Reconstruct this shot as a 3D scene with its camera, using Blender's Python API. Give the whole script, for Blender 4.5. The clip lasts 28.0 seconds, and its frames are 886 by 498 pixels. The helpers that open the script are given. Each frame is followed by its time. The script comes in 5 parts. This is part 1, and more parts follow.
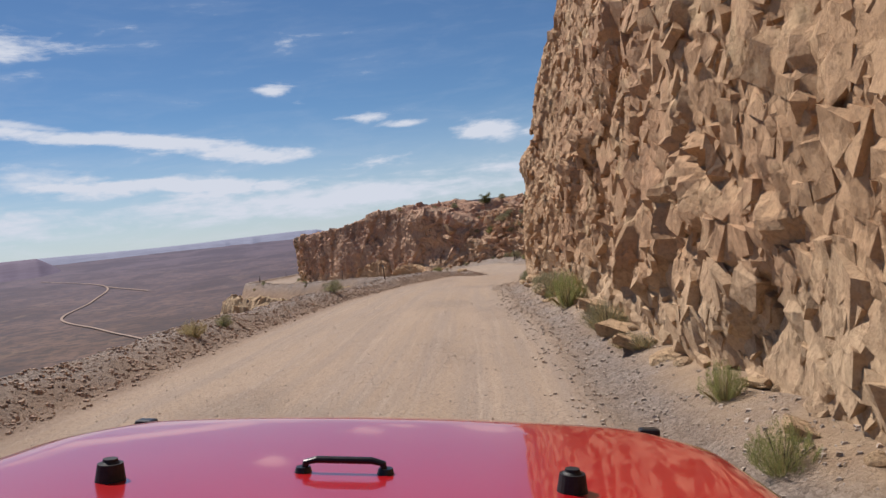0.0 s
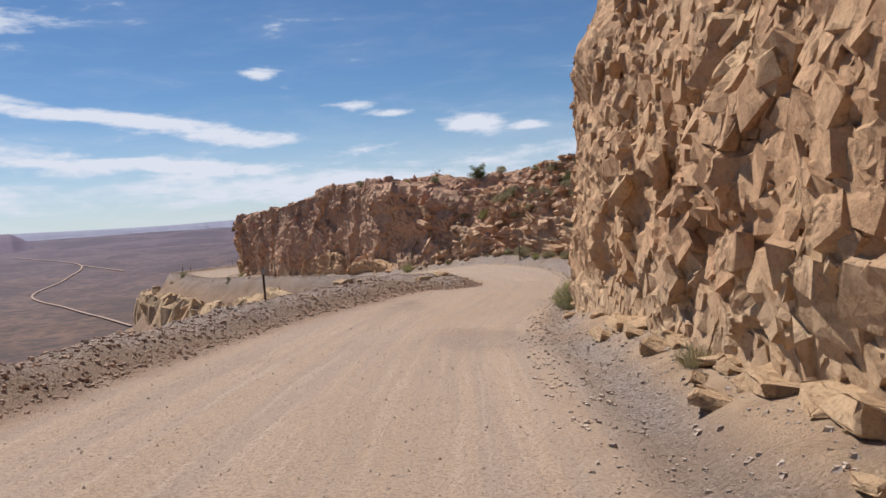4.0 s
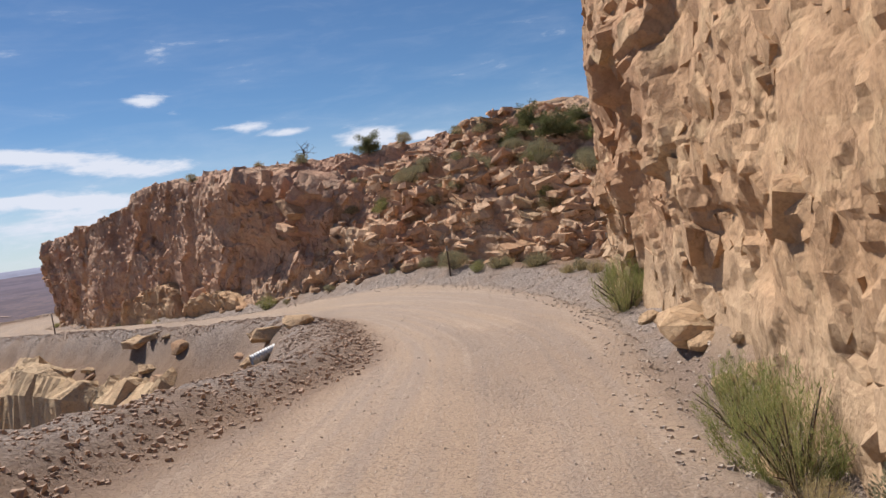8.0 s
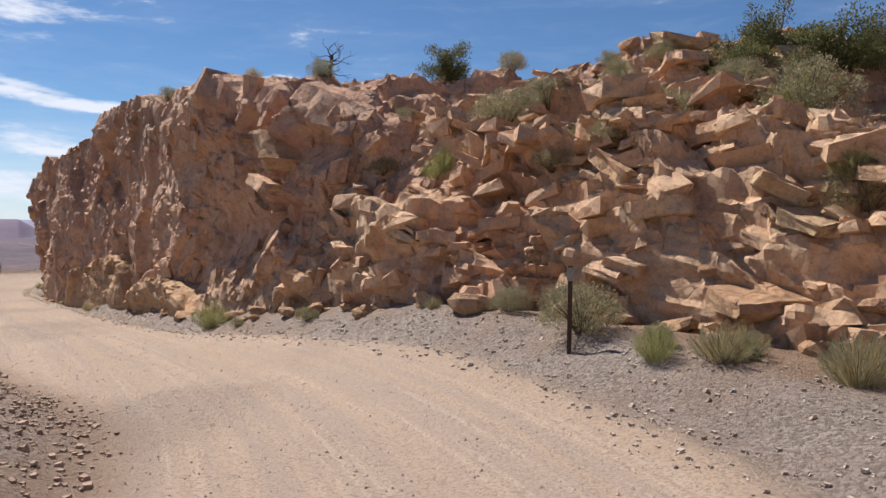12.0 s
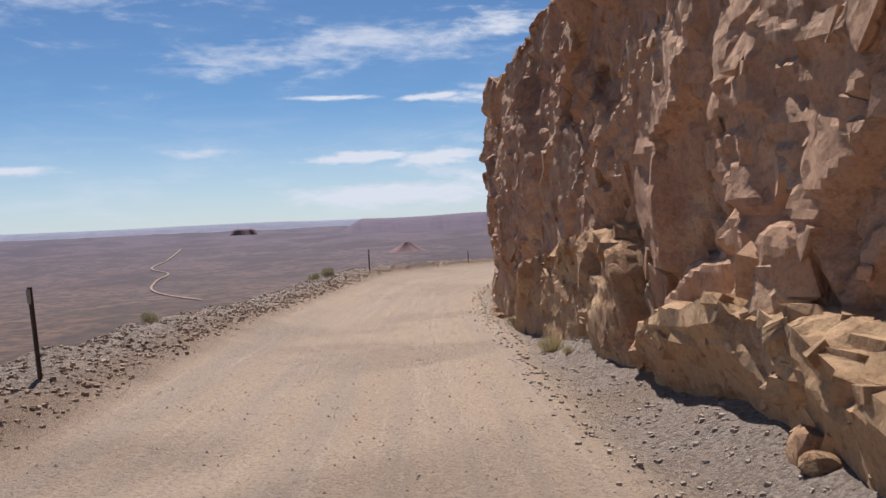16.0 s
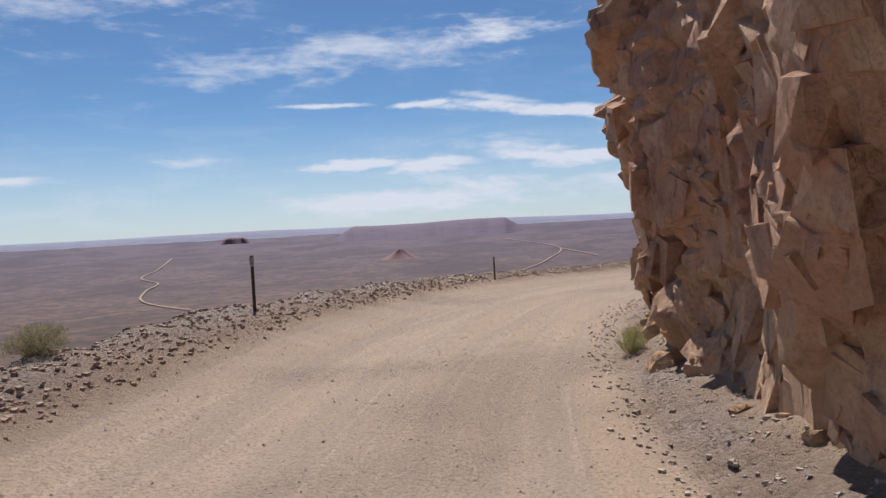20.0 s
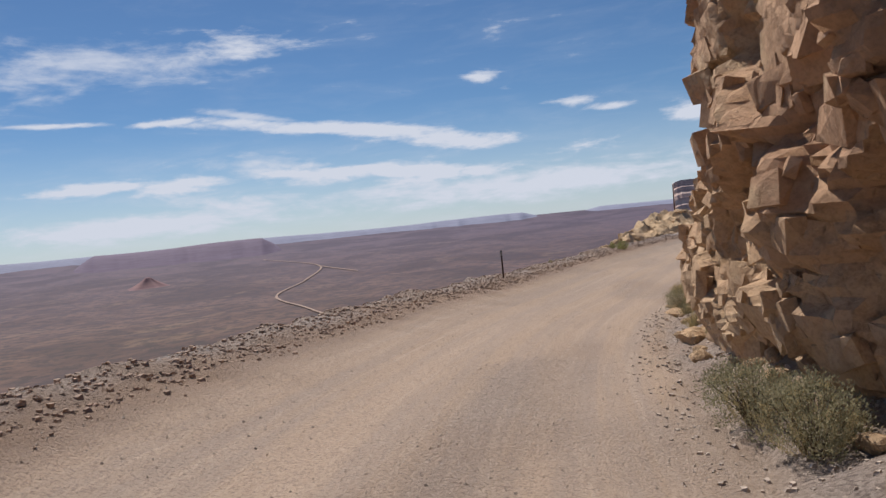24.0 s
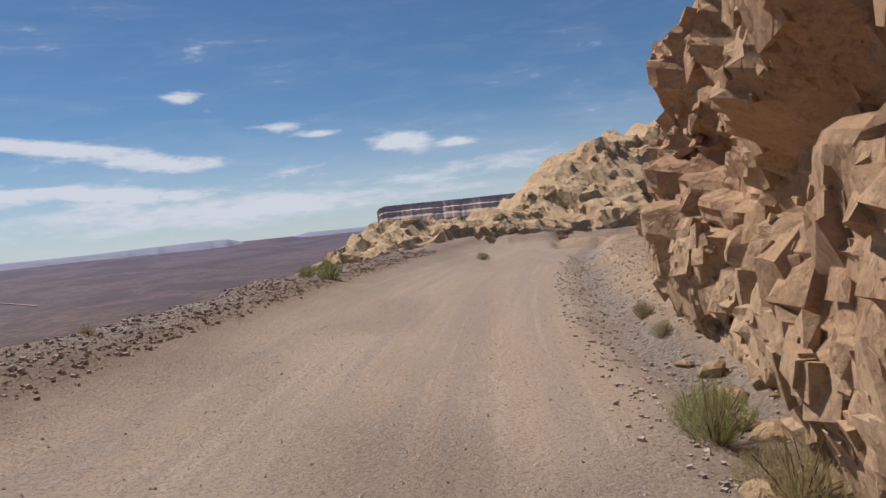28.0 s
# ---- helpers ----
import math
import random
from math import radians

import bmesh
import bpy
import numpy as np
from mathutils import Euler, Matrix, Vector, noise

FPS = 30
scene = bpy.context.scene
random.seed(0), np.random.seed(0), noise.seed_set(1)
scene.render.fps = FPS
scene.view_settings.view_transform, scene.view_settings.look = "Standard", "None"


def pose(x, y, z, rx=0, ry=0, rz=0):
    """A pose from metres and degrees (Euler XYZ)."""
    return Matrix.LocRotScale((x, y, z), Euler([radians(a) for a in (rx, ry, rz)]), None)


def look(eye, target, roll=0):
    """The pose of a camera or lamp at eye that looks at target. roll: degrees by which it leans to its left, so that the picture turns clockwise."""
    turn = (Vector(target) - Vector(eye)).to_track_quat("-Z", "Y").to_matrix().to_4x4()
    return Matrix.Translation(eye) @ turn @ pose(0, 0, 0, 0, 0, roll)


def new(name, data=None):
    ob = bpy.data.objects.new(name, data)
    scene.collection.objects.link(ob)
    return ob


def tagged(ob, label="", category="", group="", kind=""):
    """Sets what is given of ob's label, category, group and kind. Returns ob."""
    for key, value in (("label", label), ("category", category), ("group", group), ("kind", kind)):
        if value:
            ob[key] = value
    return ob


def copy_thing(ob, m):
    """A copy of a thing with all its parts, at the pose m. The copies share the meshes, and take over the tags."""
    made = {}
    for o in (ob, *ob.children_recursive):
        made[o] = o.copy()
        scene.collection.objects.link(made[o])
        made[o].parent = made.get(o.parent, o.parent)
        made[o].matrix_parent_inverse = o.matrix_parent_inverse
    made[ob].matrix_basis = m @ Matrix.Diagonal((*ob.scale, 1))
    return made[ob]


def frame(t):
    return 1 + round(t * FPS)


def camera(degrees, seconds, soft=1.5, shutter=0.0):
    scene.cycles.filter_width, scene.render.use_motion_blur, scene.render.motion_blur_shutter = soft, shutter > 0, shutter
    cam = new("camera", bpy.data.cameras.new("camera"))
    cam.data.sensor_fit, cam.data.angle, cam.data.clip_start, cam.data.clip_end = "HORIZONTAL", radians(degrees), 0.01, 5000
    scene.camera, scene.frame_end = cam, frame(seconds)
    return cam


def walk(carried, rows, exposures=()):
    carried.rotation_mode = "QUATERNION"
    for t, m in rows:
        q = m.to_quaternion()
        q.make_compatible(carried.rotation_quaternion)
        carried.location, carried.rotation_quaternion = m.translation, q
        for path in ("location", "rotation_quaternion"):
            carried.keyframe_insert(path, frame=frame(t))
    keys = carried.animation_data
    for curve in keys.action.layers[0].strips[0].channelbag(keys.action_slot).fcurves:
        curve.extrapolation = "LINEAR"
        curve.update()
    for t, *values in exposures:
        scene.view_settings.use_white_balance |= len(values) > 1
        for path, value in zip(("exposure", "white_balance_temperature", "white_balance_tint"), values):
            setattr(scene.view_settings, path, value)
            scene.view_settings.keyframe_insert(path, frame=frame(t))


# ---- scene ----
cam = camera(58.35, 28.0)
PATH = [
    (0.00, 0.001, -0.000, 1.651, 87.53, 6.09, 2.58),
    (0.50, -0.114, 2.858, 1.450, 87.82, 5.32, 2.10),
    (1.00, -0.248, 5.961, 1.240, 87.98, 4.87, 1.70),
    (1.50, -0.249, 8.820, 1.157, 87.38, 5.17, 1.34),
    (2.00, -0.303, 11.838, 0.994, 88.06, 4.25, 0.64),
    (2.50, -0.331, 14.729, 1.017, 87.93, 3.63, 0.54),
    (3.00, -0.402, 17.541, 0.869, 87.73, 3.35, 1.43),
    (3.50, -0.472, 20.305, 0.700, 87.19, 3.54, 1.46),
    (4.00, -0.527, 23.058, 0.562, 86.83, 3.77, 1.36),
    (4.50, -0.567, 25.803, 0.430, 86.64, 3.94, 1.05),
    (5.00, -0.589, 28.539, 0.298, 86.60, 3.97, 0.62),
    (5.50, -0.593, 31.268, 0.157, 86.70, 3.76, 0.16),
    (6.00, -0.607, 33.991, -0.026, 86.92, 3.21, -0.05),
    (6.50, -0.565, 36.491, -0.163, 87.02, 3.51, -0.65),
    (7.00, -0.427, 38.964, -0.340, 87.00, 4.44, -1.87),
    (7.50, -0.164, 41.368, -0.499, 87.00, 6.32, -3.62),
    (8.00, 0.181, 43.769, -0.699, 86.99, 8.16, -5.62),
    (8.50, 0.565, 45.980, -0.815, 87.10, 9.48, -7.23),
    (9.00, 0.916, 48.119, -0.909, 87.70, 8.26, -8.83),
    (9.50, 1.248, 50.103, -0.981, 87.87, 7.59, -9.39),
    (10.00, 1.475, 52.174, -1.071, 88.19, 4.11, -8.25),
    (10.50, 1.690, 54.205, -1.260, 88.28, 1.52, -7.09),
    (11.00, 1.856, 56.431, -1.221, 87.89, 0.43, -5.23),
    (11.50, 1.788, 58.637, -1.363, 87.94, -0.30, -2.01),
    (12.00, 1.550, 60.808, -1.505, 88.24, -0.72, 2.15),
    (12.50, 1.175, 62.806, -1.617, 88.34, -0.49, 6.81),
    (13.00, 0.728, 64.830, -1.619, 87.77, -0.20, 12.58),
    (13.50, 0.047, 66.777, -1.711, 87.74, -0.30, 17.56),
    (14.00, -0.833, 68.799, -1.845, 87.65, -0.13, 23.60),
    (14.50, -1.933, 70.892, -1.989, 87.55, 0.28, 28.22),
    (15.00, -3.220, 73.064, -2.136, 87.45, 0.89, 31.09),
    (15.50, -4.665, 75.321, -2.282, 87.41, 1.64, 32.79),
    (16.00, -6.302, 77.628, -2.423, 87.46, 2.51, 35.24),
    (16.50, -7.871, 79.772, -2.552, 87.33, 3.32, 36.66),
    (17.00, -9.630, 82.106, -2.718, 87.16, 3.83, 37.52),
    (17.50, -11.258, 84.318, -2.854, 87.38, 3.93, 37.43),
    (18.00, -13.017, 86.675, -2.941, 87.69, 3.45, 37.18),
    (18.50, -14.906, 89.179, -3.086, 87.79, 3.13, 36.91),
    (19.00, -16.843, 91.720, -3.245, 87.79, 2.75, 36.48),
    (19.50, -18.568, 94.101, -3.373, 87.78, 2.70, 35.84),
    (20.00, -20.213, 96.535, -3.515, 87.96, 2.97, 34.72),
    (20.50, -21.648, 98.699, -3.635, 87.52, 3.63, 33.39),
    (21.00, -22.995, 100.951, -3.773, 87.75, 4.79, 31.74),
    (21.50, -24.313, 103.340, -3.787, 87.69, 6.06, 30.03),
    (22.00, -25.587, 105.878, -3.904, 87.83, 6.92, 26.69),
    (22.50, -26.795, 108.587, -4.046, 88.05, 7.33, 23.94),
    (23.00, -27.957, 111.463, -4.194, 88.22, 7.29, 22.07),
    (23.50, -29.079, 114.507, -4.338, 88.22, 6.75, 20.61),
    (24.00, -30.076, 117.755, -4.465, 87.93, 5.70, 17.34),
    (24.50, -30.808, 121.076, -4.633, 88.00, 6.21, 14.23),
    (25.00, -31.426, 124.434, -4.817, 87.98, 5.84, 10.98),
    (25.50, -31.844, 127.437, -4.972, 87.82, 5.53, 8.36),
    (26.00, -32.125, 130.351, -5.117, 87.74, 5.71, 5.57),
    (26.50, -32.263, 133.082, -5.261, 87.65, 5.65, 3.21),
    (27.00, -32.275, 135.771, -5.383, 87.63, 6.09, 0.87),
    (27.50, -32.173, 138.360, -5.519, 87.79, 6.60, -1.40),
    (28.00, -32.003, 140.920, -5.709, 87.70, 5.91, -3.62),
]
walk(cam, [(t, pose(*p)) for t, *p in PATH], [(0, 0.0, 6500, 14), (3, 0.1, 6500, 14), (8, 0.2, 6500, 14), (10, 0.3, 6500, 14), (12, 0.35, 6500, 14), (13.5, 0.25, 6500, 14), (16, 0.1, 6450, 14), (20, 0.05, 6400, 14), (24, -0.05, 6450, 14), (28, -0.1, 6500, 14)])

# ---- light ----
SUN_AZ, SUN_EL = -46.0, 52.0  # degrees from +y towards +x, and above the horizon
sun_way = Vector((math.sin(radians(SUN_AZ)) * math.cos(radians(SUN_EL)), math.cos(radians(SUN_AZ)) * math.cos(radians(SUN_EL)), math.sin(radians(SUN_EL))))
sun = new("sun", bpy.data.lights.new("sun", "SUN"))
sun.data.energy, sun.data.angle, sun.data.color = 5.0, radians(0.53), (1.0, 0.94, 0.86)
sun.matrix_world = look(sun_way * 100, (0, 0, 0))
scene.view_settings.exposure = 0.0


class Nodes:
    """Short hand for node trees."""

    def __init__(self, tree):
        self.tree = tree
        tree.nodes.clear()

    def add(self, kind, **values):
        node = self.tree.nodes.new(kind)
        for key, value in values.items():
            if key in ("operation", "blend_type", "data_type", "sky_type", "sun_disc", "sun_elevation", "sun_rotation", "air_density", "dust_density", "ozone_density", "altitude", "feature", "distance", "attribute_name", "interpolation_type", "noise_dimensions", "use_clamp", "clamp", "voronoi_dimensions", "bands_direction", "wave_type"):
                if key == "operation":
                    node.operation = value
                elif key == "blend_type":
                    node.blend_type = value
                elif key == "data_type":
                    node.data_type = value
                elif key == "sky_type":
                    node.sky_type = value
                elif key == "sun_disc":
                    node.sun_disc = value
                elif key == "sun_elevation":
                    node.sun_elevation = value
                elif key == "sun_rotation":
                    node.sun_rotation = value
                elif key == "air_density":
                    node.air_density = value
                elif key == "dust_density":
                    node.dust_density = value
                elif key == "ozone_density":
                    node.ozone_density = value
                elif key == "altitude":
                    node.altitude = value
                elif key == "feature":
                    node.feature = value
                elif key == "distance":
                    node.distance = value
                elif key == "attribute_name":
                    node.attribute_name = value
                elif key == "use_clamp":
                    node.use_clamp = value
        return node

    def link(self, a, b):
        if isinstance(a, (int, float)):
            b.default_value = a
        elif isinstance(a, tuple):
            b.default_value = a
        else:
            self.tree.links.new(a, b)

    def math(self, operation, a, b=0.0, c=None, clamp=False):
        node = self.tree.nodes.new("ShaderNodeMath")
        node.operation, node.use_clamp = operation, clamp
        self.link(a, node.inputs[0])
        self.link(b, node.inputs[1])
        if c is not None:
            self.link(c, node.inputs[2])
        return node.outputs[0]

    def ramp(self, value, low, high, to_low=0.0, to_high=1.0):
        node = self.tree.nodes.new("ShaderNodeMapRange")
        node.interpolation_type = "SMOOTHSTEP"
        for socket, v in zip(node.inputs[:5], (value, low, high, to_low, to_high)):
            self.link(v, socket)
        return node.outputs[0]

    def mix(self, factor, a, b, blend="MIX"):
        node = self.tree.nodes.new("ShaderNodeMix")
        node.data_type, node.blend_type = "RGBA", blend
        self.link(factor, node.inputs[0])
        self.link((*a, 1) if isinstance(a, tuple) else a, node.inputs[6])
        self.link((*b, 1) if isinstance(b, tuple) else b, node.inputs[7])
        return node.outputs[2]

    def noise(self, coords, scale, detail=4.0, rough=0.55, stretch=None, warp=0.0):
        if stretch:
            m = self.tree.nodes.new("ShaderNodeMapping")
            self.link(coords, m.inputs[0])
            m.inputs[3].default_value = stretch
            coords = m.outputs[0]
        node = self.tree.nodes.new("ShaderNodeTexNoise")
        self.link(coords, node.inputs["Vector"])
        node.inputs["Scale"].default_value, node.inputs["Detail"].default_value = scale, detail
        node.inputs["Roughness"].default_value, node.inputs["Distortion"].default_value = rough, warp
        return node.outputs[0]

    def cells(self, coords, scale, feature="F1", stretch=None, out="Distance"):
        if stretch:
            m = self.tree.nodes.new("ShaderNodeMapping")
            self.link(coords, m.inputs[0])
            m.inputs[3].default_value = stretch
            coords = m.outputs[0]
        node = self.tree.nodes.new("ShaderNodeTexVoronoi")
        node.feature = feature
        self.link(coords, node.inputs["Vector"])
        node.inputs["Scale"].default_value = scale
        return node.outputs[out]

    def chisel(self, coords, scale, tilt, rise, stretch=(1, 1, 1)):
        """Heights of small broken faces, in metres: every cell is one tilted plane."""
        m = self.tree.nodes.new("ShaderNodeMapping")
        self.link(coords, m.inputs[0])
        m.inputs[2].default_value, m.inputs[3].default_value = (0.3, 0.5, 0.2), stretch
        node = self.tree.nodes.new("ShaderNodeTexVoronoi")
        self.link(m.outputs[0], node.inputs["Vector"])
        node.inputs["Scale"].default_value = scale
        off, way, dot = (self.tree.nodes.new("ShaderNodeVectorMath") for _ in range(3))
        off.operation, way.operation, dot.operation = "SUBTRACT", "SUBTRACT", "DOT_PRODUCT"
        self.link(m.outputs[0], off.inputs[0])
        self.link(node.outputs["Position"], off.inputs[1])
        self.link(node.outputs["Color"], way.inputs[0])
        way.inputs[1].default_value = (0.5, 0.5, 0.5)
        self.link(off.outputs[0], dot.inputs[0])
        self.link(way.outputs[0], dot.inputs[1])
        part_ = self.tree.nodes.new("ShaderNodeSeparateColor")
        self.link(node.outputs["Color"], part_.inputs[0])
        return self.math("MULTIPLY_ADD", dot.outputs["Value"], tilt, self.math("MULTIPLY", part_.outputs[1], rise))

    def bump(self, height, strength, distance, normal=None):
        node = self.tree.nodes.new("ShaderNodeBump")
        node.inputs["Strength"].default_value, node.inputs["Distance"].default_value = strength, distance
        self.link(height, node.inputs["Height"])
        if normal is not None:
            self.link(normal, node.inputs["Normal"])
        return node.outputs[0]


# Clear desert sky with thin streaks of cloud: azimuth, elevation, half width, half height (degrees), tilt, strength
CLOUDS = [
    (-13.8, 9.9, 1.5, 0.5, -8, 0.75), (-11.8, 8.8, 1.4, 0.28, -4, 0.6), (-7.6, 7.5, 1.9, 0.45, -3, 0.95), (-4.9, 6.8, 1.8, 0.35, -2, 0.9),
    (0.8, 5.8, 2.5, 0.75, -3, 1.0), (5.0, 5.3, 1.5, 0.35, 3, 0.8), (-24.0, 7.2, 10.0, 0.5, -7, 1.1), (-16.2, 5.8, 4.2, 0.7, -6, 1.0),
    (-25.5, 4.2, 6.8, 0.7, -2, 1.05), (-17.5, 3.5, 6.8, 0.85, -4, 0.9), (-32.0, 13.3, 6.5, 1.5, 4, 0.6), (-7.0, 4.3, 4.6, 0.6, 2, 0.5),
    (-42.4, 8.5, 4.6, 0.2, 0, 0.85), (-36.0, 8.4, 3.6, 0.28, 3, 0.8), (-41.0, 4.3, 4.2, 0.45, 2, 0.9), (-34.5, 4.3, 3.6, 0.65, 3, 1.0),
]
SOFT = [
    (-38.0, 1.7, 9.0, 0.9, 0, 0.95), (-43.0, 12.0, 12.0, 1.8, 8, 0.6), (-36.0, 12.5, 9.0, 1.5, 6, 0.55), (-52.1, 4.9, 2.2, 0.45, 5, 0.5),
    (-64.0, 3.9, 6.5, 0.32, 2, 0.8), (21.3, 10.0, 1.2, 1.0, 50, 0.45), (-29.7, 8.4, 4.6, 0.28, -10, 0.7), (-30.0, 4.8, 4.6, 1.0, -4, 0.7),
    (-12.0, 2.0, 15.0, 1.4, 0, 0.75), (-31.0, 2.2, 8.0, 1.2, 0, 0.5), (6.0, 3.4, 11.0, 0.8, 4, 0.55), (-60.0, 15.5, 13.0, 2.8, 6, 0.45),
]
world = bpy.data.worlds.new("sky")
scene.world = world
world.use_nodes = True
n = Nodes(world.node_tree)
sky = n.add("ShaderNodeTexSky", sky_type="NISHITA", sun_disc=False, sun_elevation=radians(SUN_EL), sun_rotation=radians(SUN_AZ), air_density=1.0, dust_density=0.3, ozone_density=2.6, altitude=1900.0)
coords = n.add("ShaderNodeTexCoord").outputs["Generated"]
split = n.add("ShaderNodeSeparateXYZ")
n.link(coords, split.inputs[0])
dx, dy, dz = split.outputs
azimuth = n.math("MULTIPLY", n.math("ARCTAN2", dx, dy), 57.2958)
height = n.math("MULTIPLY", n.math("ARCSINE", dz), 57.2958)
wisps = n.noise(coords, 9.0, 7.0, 0.62, stretch=(1.0, 1.0, 5.0), warp=0.4)
fine = n.noise(coords, 30.0, 6.0, 0.6, stretch=(1.0, 1.0, 3.0))


def cloud(az, el, w, h, tilt, strength):
    c, s = math.cos(radians(tilt)), math.sin(radians(tilt))
    a, b = n.math("SUBTRACT", azimuth, az), n.math("SUBTRACT", height, el)
    along = n.math("MULTIPLY_ADD", a, c / w, n.math("MULTIPLY", b, s / w))
    across = n.math("MULTIPLY_ADD", a, -s / h, n.math("MULTIPLY", b, c / h))
    r = n.math("MULTIPLY_ADD", along, along, n.math("MULTIPLY", across, across))
    return n.math("MULTIPLY", n.math("EXPONENT", n.math("MULTIPLY", r, -1.0)), strength)


def gathered(rows):
    total = cloud(*rows[0])
    for row in rows[1:]:
        total = n.math("MAXIMUM", total, cloud(*row))
    return total


torn = n.math("ADD", n.math("MULTIPLY", wisps, 0.75), n.math("MULTIPLY", fine, 0.35))
sharp = n.ramp(n.math("ADD", gathered(CLOUDS), n.math("MULTIPLY_ADD", torn, 2.6, -1.55)), 0.12, 0.85)
soft_ones = n.math("MULTIPLY", n.ramp(n.math("ADD", gathered(SOFT), n.math("MULTIPLY_ADD", torn, 2.2, -1.25)), 0.1, 0.9), 0.78)
veil = n.math("MULTIPLY", n.ramp(wisps, 0.42, 0.78), n.ramp(height, 1.0, 10.0, 0.22, 0.08))
cover = n.math("MAXIMUM", n.math("MAXIMUM", sharp, soft_ones), veil)
low = n.ramp(height, -1.5, 9.0, 0.5, 0.0)
cover = n.math("MINIMUM", n.math("ADD", cover, low), 0.97)
clear = n.mix(1.0, sky.outputs[0], (0.70, 0.92, 1.07), "MULTIPLY")
colour = n.mix(cover, clear, (10.0, 10.8, 12.0))
back = n.add("ShaderNodeBackground")
n.link(colour, back.inputs[0])
back.inputs[1].default_value = 0.065
out = n.add("ShaderNodeOutputWorld")
n.link(back.outputs[0], out.inputs[0])


# ---- materials ----
def material(name, make, rough=0.9, metal=0.0, spec=0.3):
    mat = bpy.data.materials.new(name)
    mat.use_nodes = True
    k = Nodes(mat.node_tree)
    shader, end = k.add("ShaderNodeBsdfPrincipled"), k.add("ShaderNodeOutputMaterial")
    shader.inputs["Roughness"].default_value, shader.inputs["Metallic"].default_value = rough, metal
    shader.inputs["Specular IOR Level"].default_value = spec
    k.link(shader.outputs[0], end.inputs[0])
    colour, normal = make(k, k.add("ShaderNodeTexCoord").outputs["Object"], shader)
    k.link((*colour, 1) if isinstance(colour, tuple) else colour, shader.inputs["Base Color"])
    if normal is not None:
        k.link(normal, shader.inputs["Normal"])
    return mat


def sandstone(main, red, pale, bump=1.0, dark=(0.17, 0.085, 0.05), varnish=0.35, seams=0.2):
    def make(k, co, shader):
        bed = k.add("ShaderNodeAttribute")
        bed.attribute_name = "pale_bed"
        large = k.noise(co, 0.16, 5, 0.6, warp=0.5)
        mid = k.noise(co, 0.9, 6, 0.62, stretch=(1, 1, 1.5))
        c = k.mix(k.ramp(large, 0.36, 0.64), red, main)
        c = k.mix(k.ramp(mid, 0.5, 0.72, 0.0, 0.85), c, pale)
        beds = k.noise(co, 1.0, 3, 0.5, stretch=(0.12, 0.12, 3.2))
        c = k.mix(k.math("MULTIPLY", k.ramp(beds, 0.52, 0.72), 0.4), c, pale)
        c = k.mix(k.math("MULTIPLY", bed.outputs["Fac"], 0.75), c, (0.55, 0.40, 0.255))
        streak = k.noise(co, 1.1, 6, 0.66, stretch=(1.0, 1.0, 0.22), warp=0.8)
        c = k.mix(k.ramp(streak, 0.56 - 0.08 * (varnish > 0.5), 0.76 - 0.06 * (varnish > 0.5), 0.0, varnish), c, dark)
        blot = k.noise(co, 3.4, 6, 0.7)
        c = k.mix(k.ramp(blot, 0.5, 0.7, 0.0, 0.35), c, tuple(v * 0.6 for v in red))
        grain = k.noise(co, 24, 5, 0.7)
        c = k.mix(k.ramp(grain, 0.45, 0.72, 0.0, 0.5), c, tuple(v * 0.5 for v in main))
        c = k.mix(k.ramp(k.noise(co, 7.0, 7, 0.75), 0.5, 0.66, 0.0, 0.45), c, tuple(v * 0.5 for v in red))
        bent = k.add("ShaderNodeVectorMath", operation="ADD")
        k.link(co, bent.inputs[0])
        swirl = k.tree.nodes.new("ShaderNodeTexNoise")
        k.link(co, swirl.inputs["Vector"])
        swirl.inputs["Scale"].default_value, swirl.inputs["Detail"].default_value = 0.9, 4.0
        k.link(swirl.outputs["Color"], bent.inputs[1])
        crack = k.cells(bent.outputs[0], 0.8, "DISTANCE_TO_EDGE", stretch=(1.3, 1.3, 0.55))
        seam = k.ramp(k.math("ADD", crack, k.ramp(k.noise(co, 0.55, 4, 0.6), 0.35, 0.6, 0.0, 0.12)), 0.012, 0.05, 0.0, 1.0)
        bend = k.add("ShaderNodeVectorMath", operation="MULTIPLY_ADD")
        k.link(swirl.outputs["Color"], bend.inputs[0])
        bend.inputs[1].default_value = (0.35, 0.35, 0.35)
        k.link(co, bend.inputs[2])
        shards = k.math("ADD", k.chisel(bend.outputs[0], 4.5, 0.8, 0.05, (1, 1, 0.75)), k.chisel(bend.outputs[0], 12.0, 0.8, 0.016, (1, 1, 0.7)))
        shards = k.math("MULTIPLY", shards, k.ramp(k.noise(co, 0.45, 3, 0.5), 0.36, 0.6, 0.35, 1.15))
        normal = k.bump(shards, 0.85 * bump, 1.0)
        normal = k.bump(k.noise(co, 9, 8, 0.75), 0.6 * bump, 0.07, normal)
        normal = k.bump(grain, 0.5 * bump, 0.03, normal)
        normal = k.bump(seam, 0.5 * bump, 0.07, normal)
        c = k.mix(k.math("SUBTRACT", seams, k.math("MULTIPLY", seam, seams)), c, dark)
        return c, normal

    return make


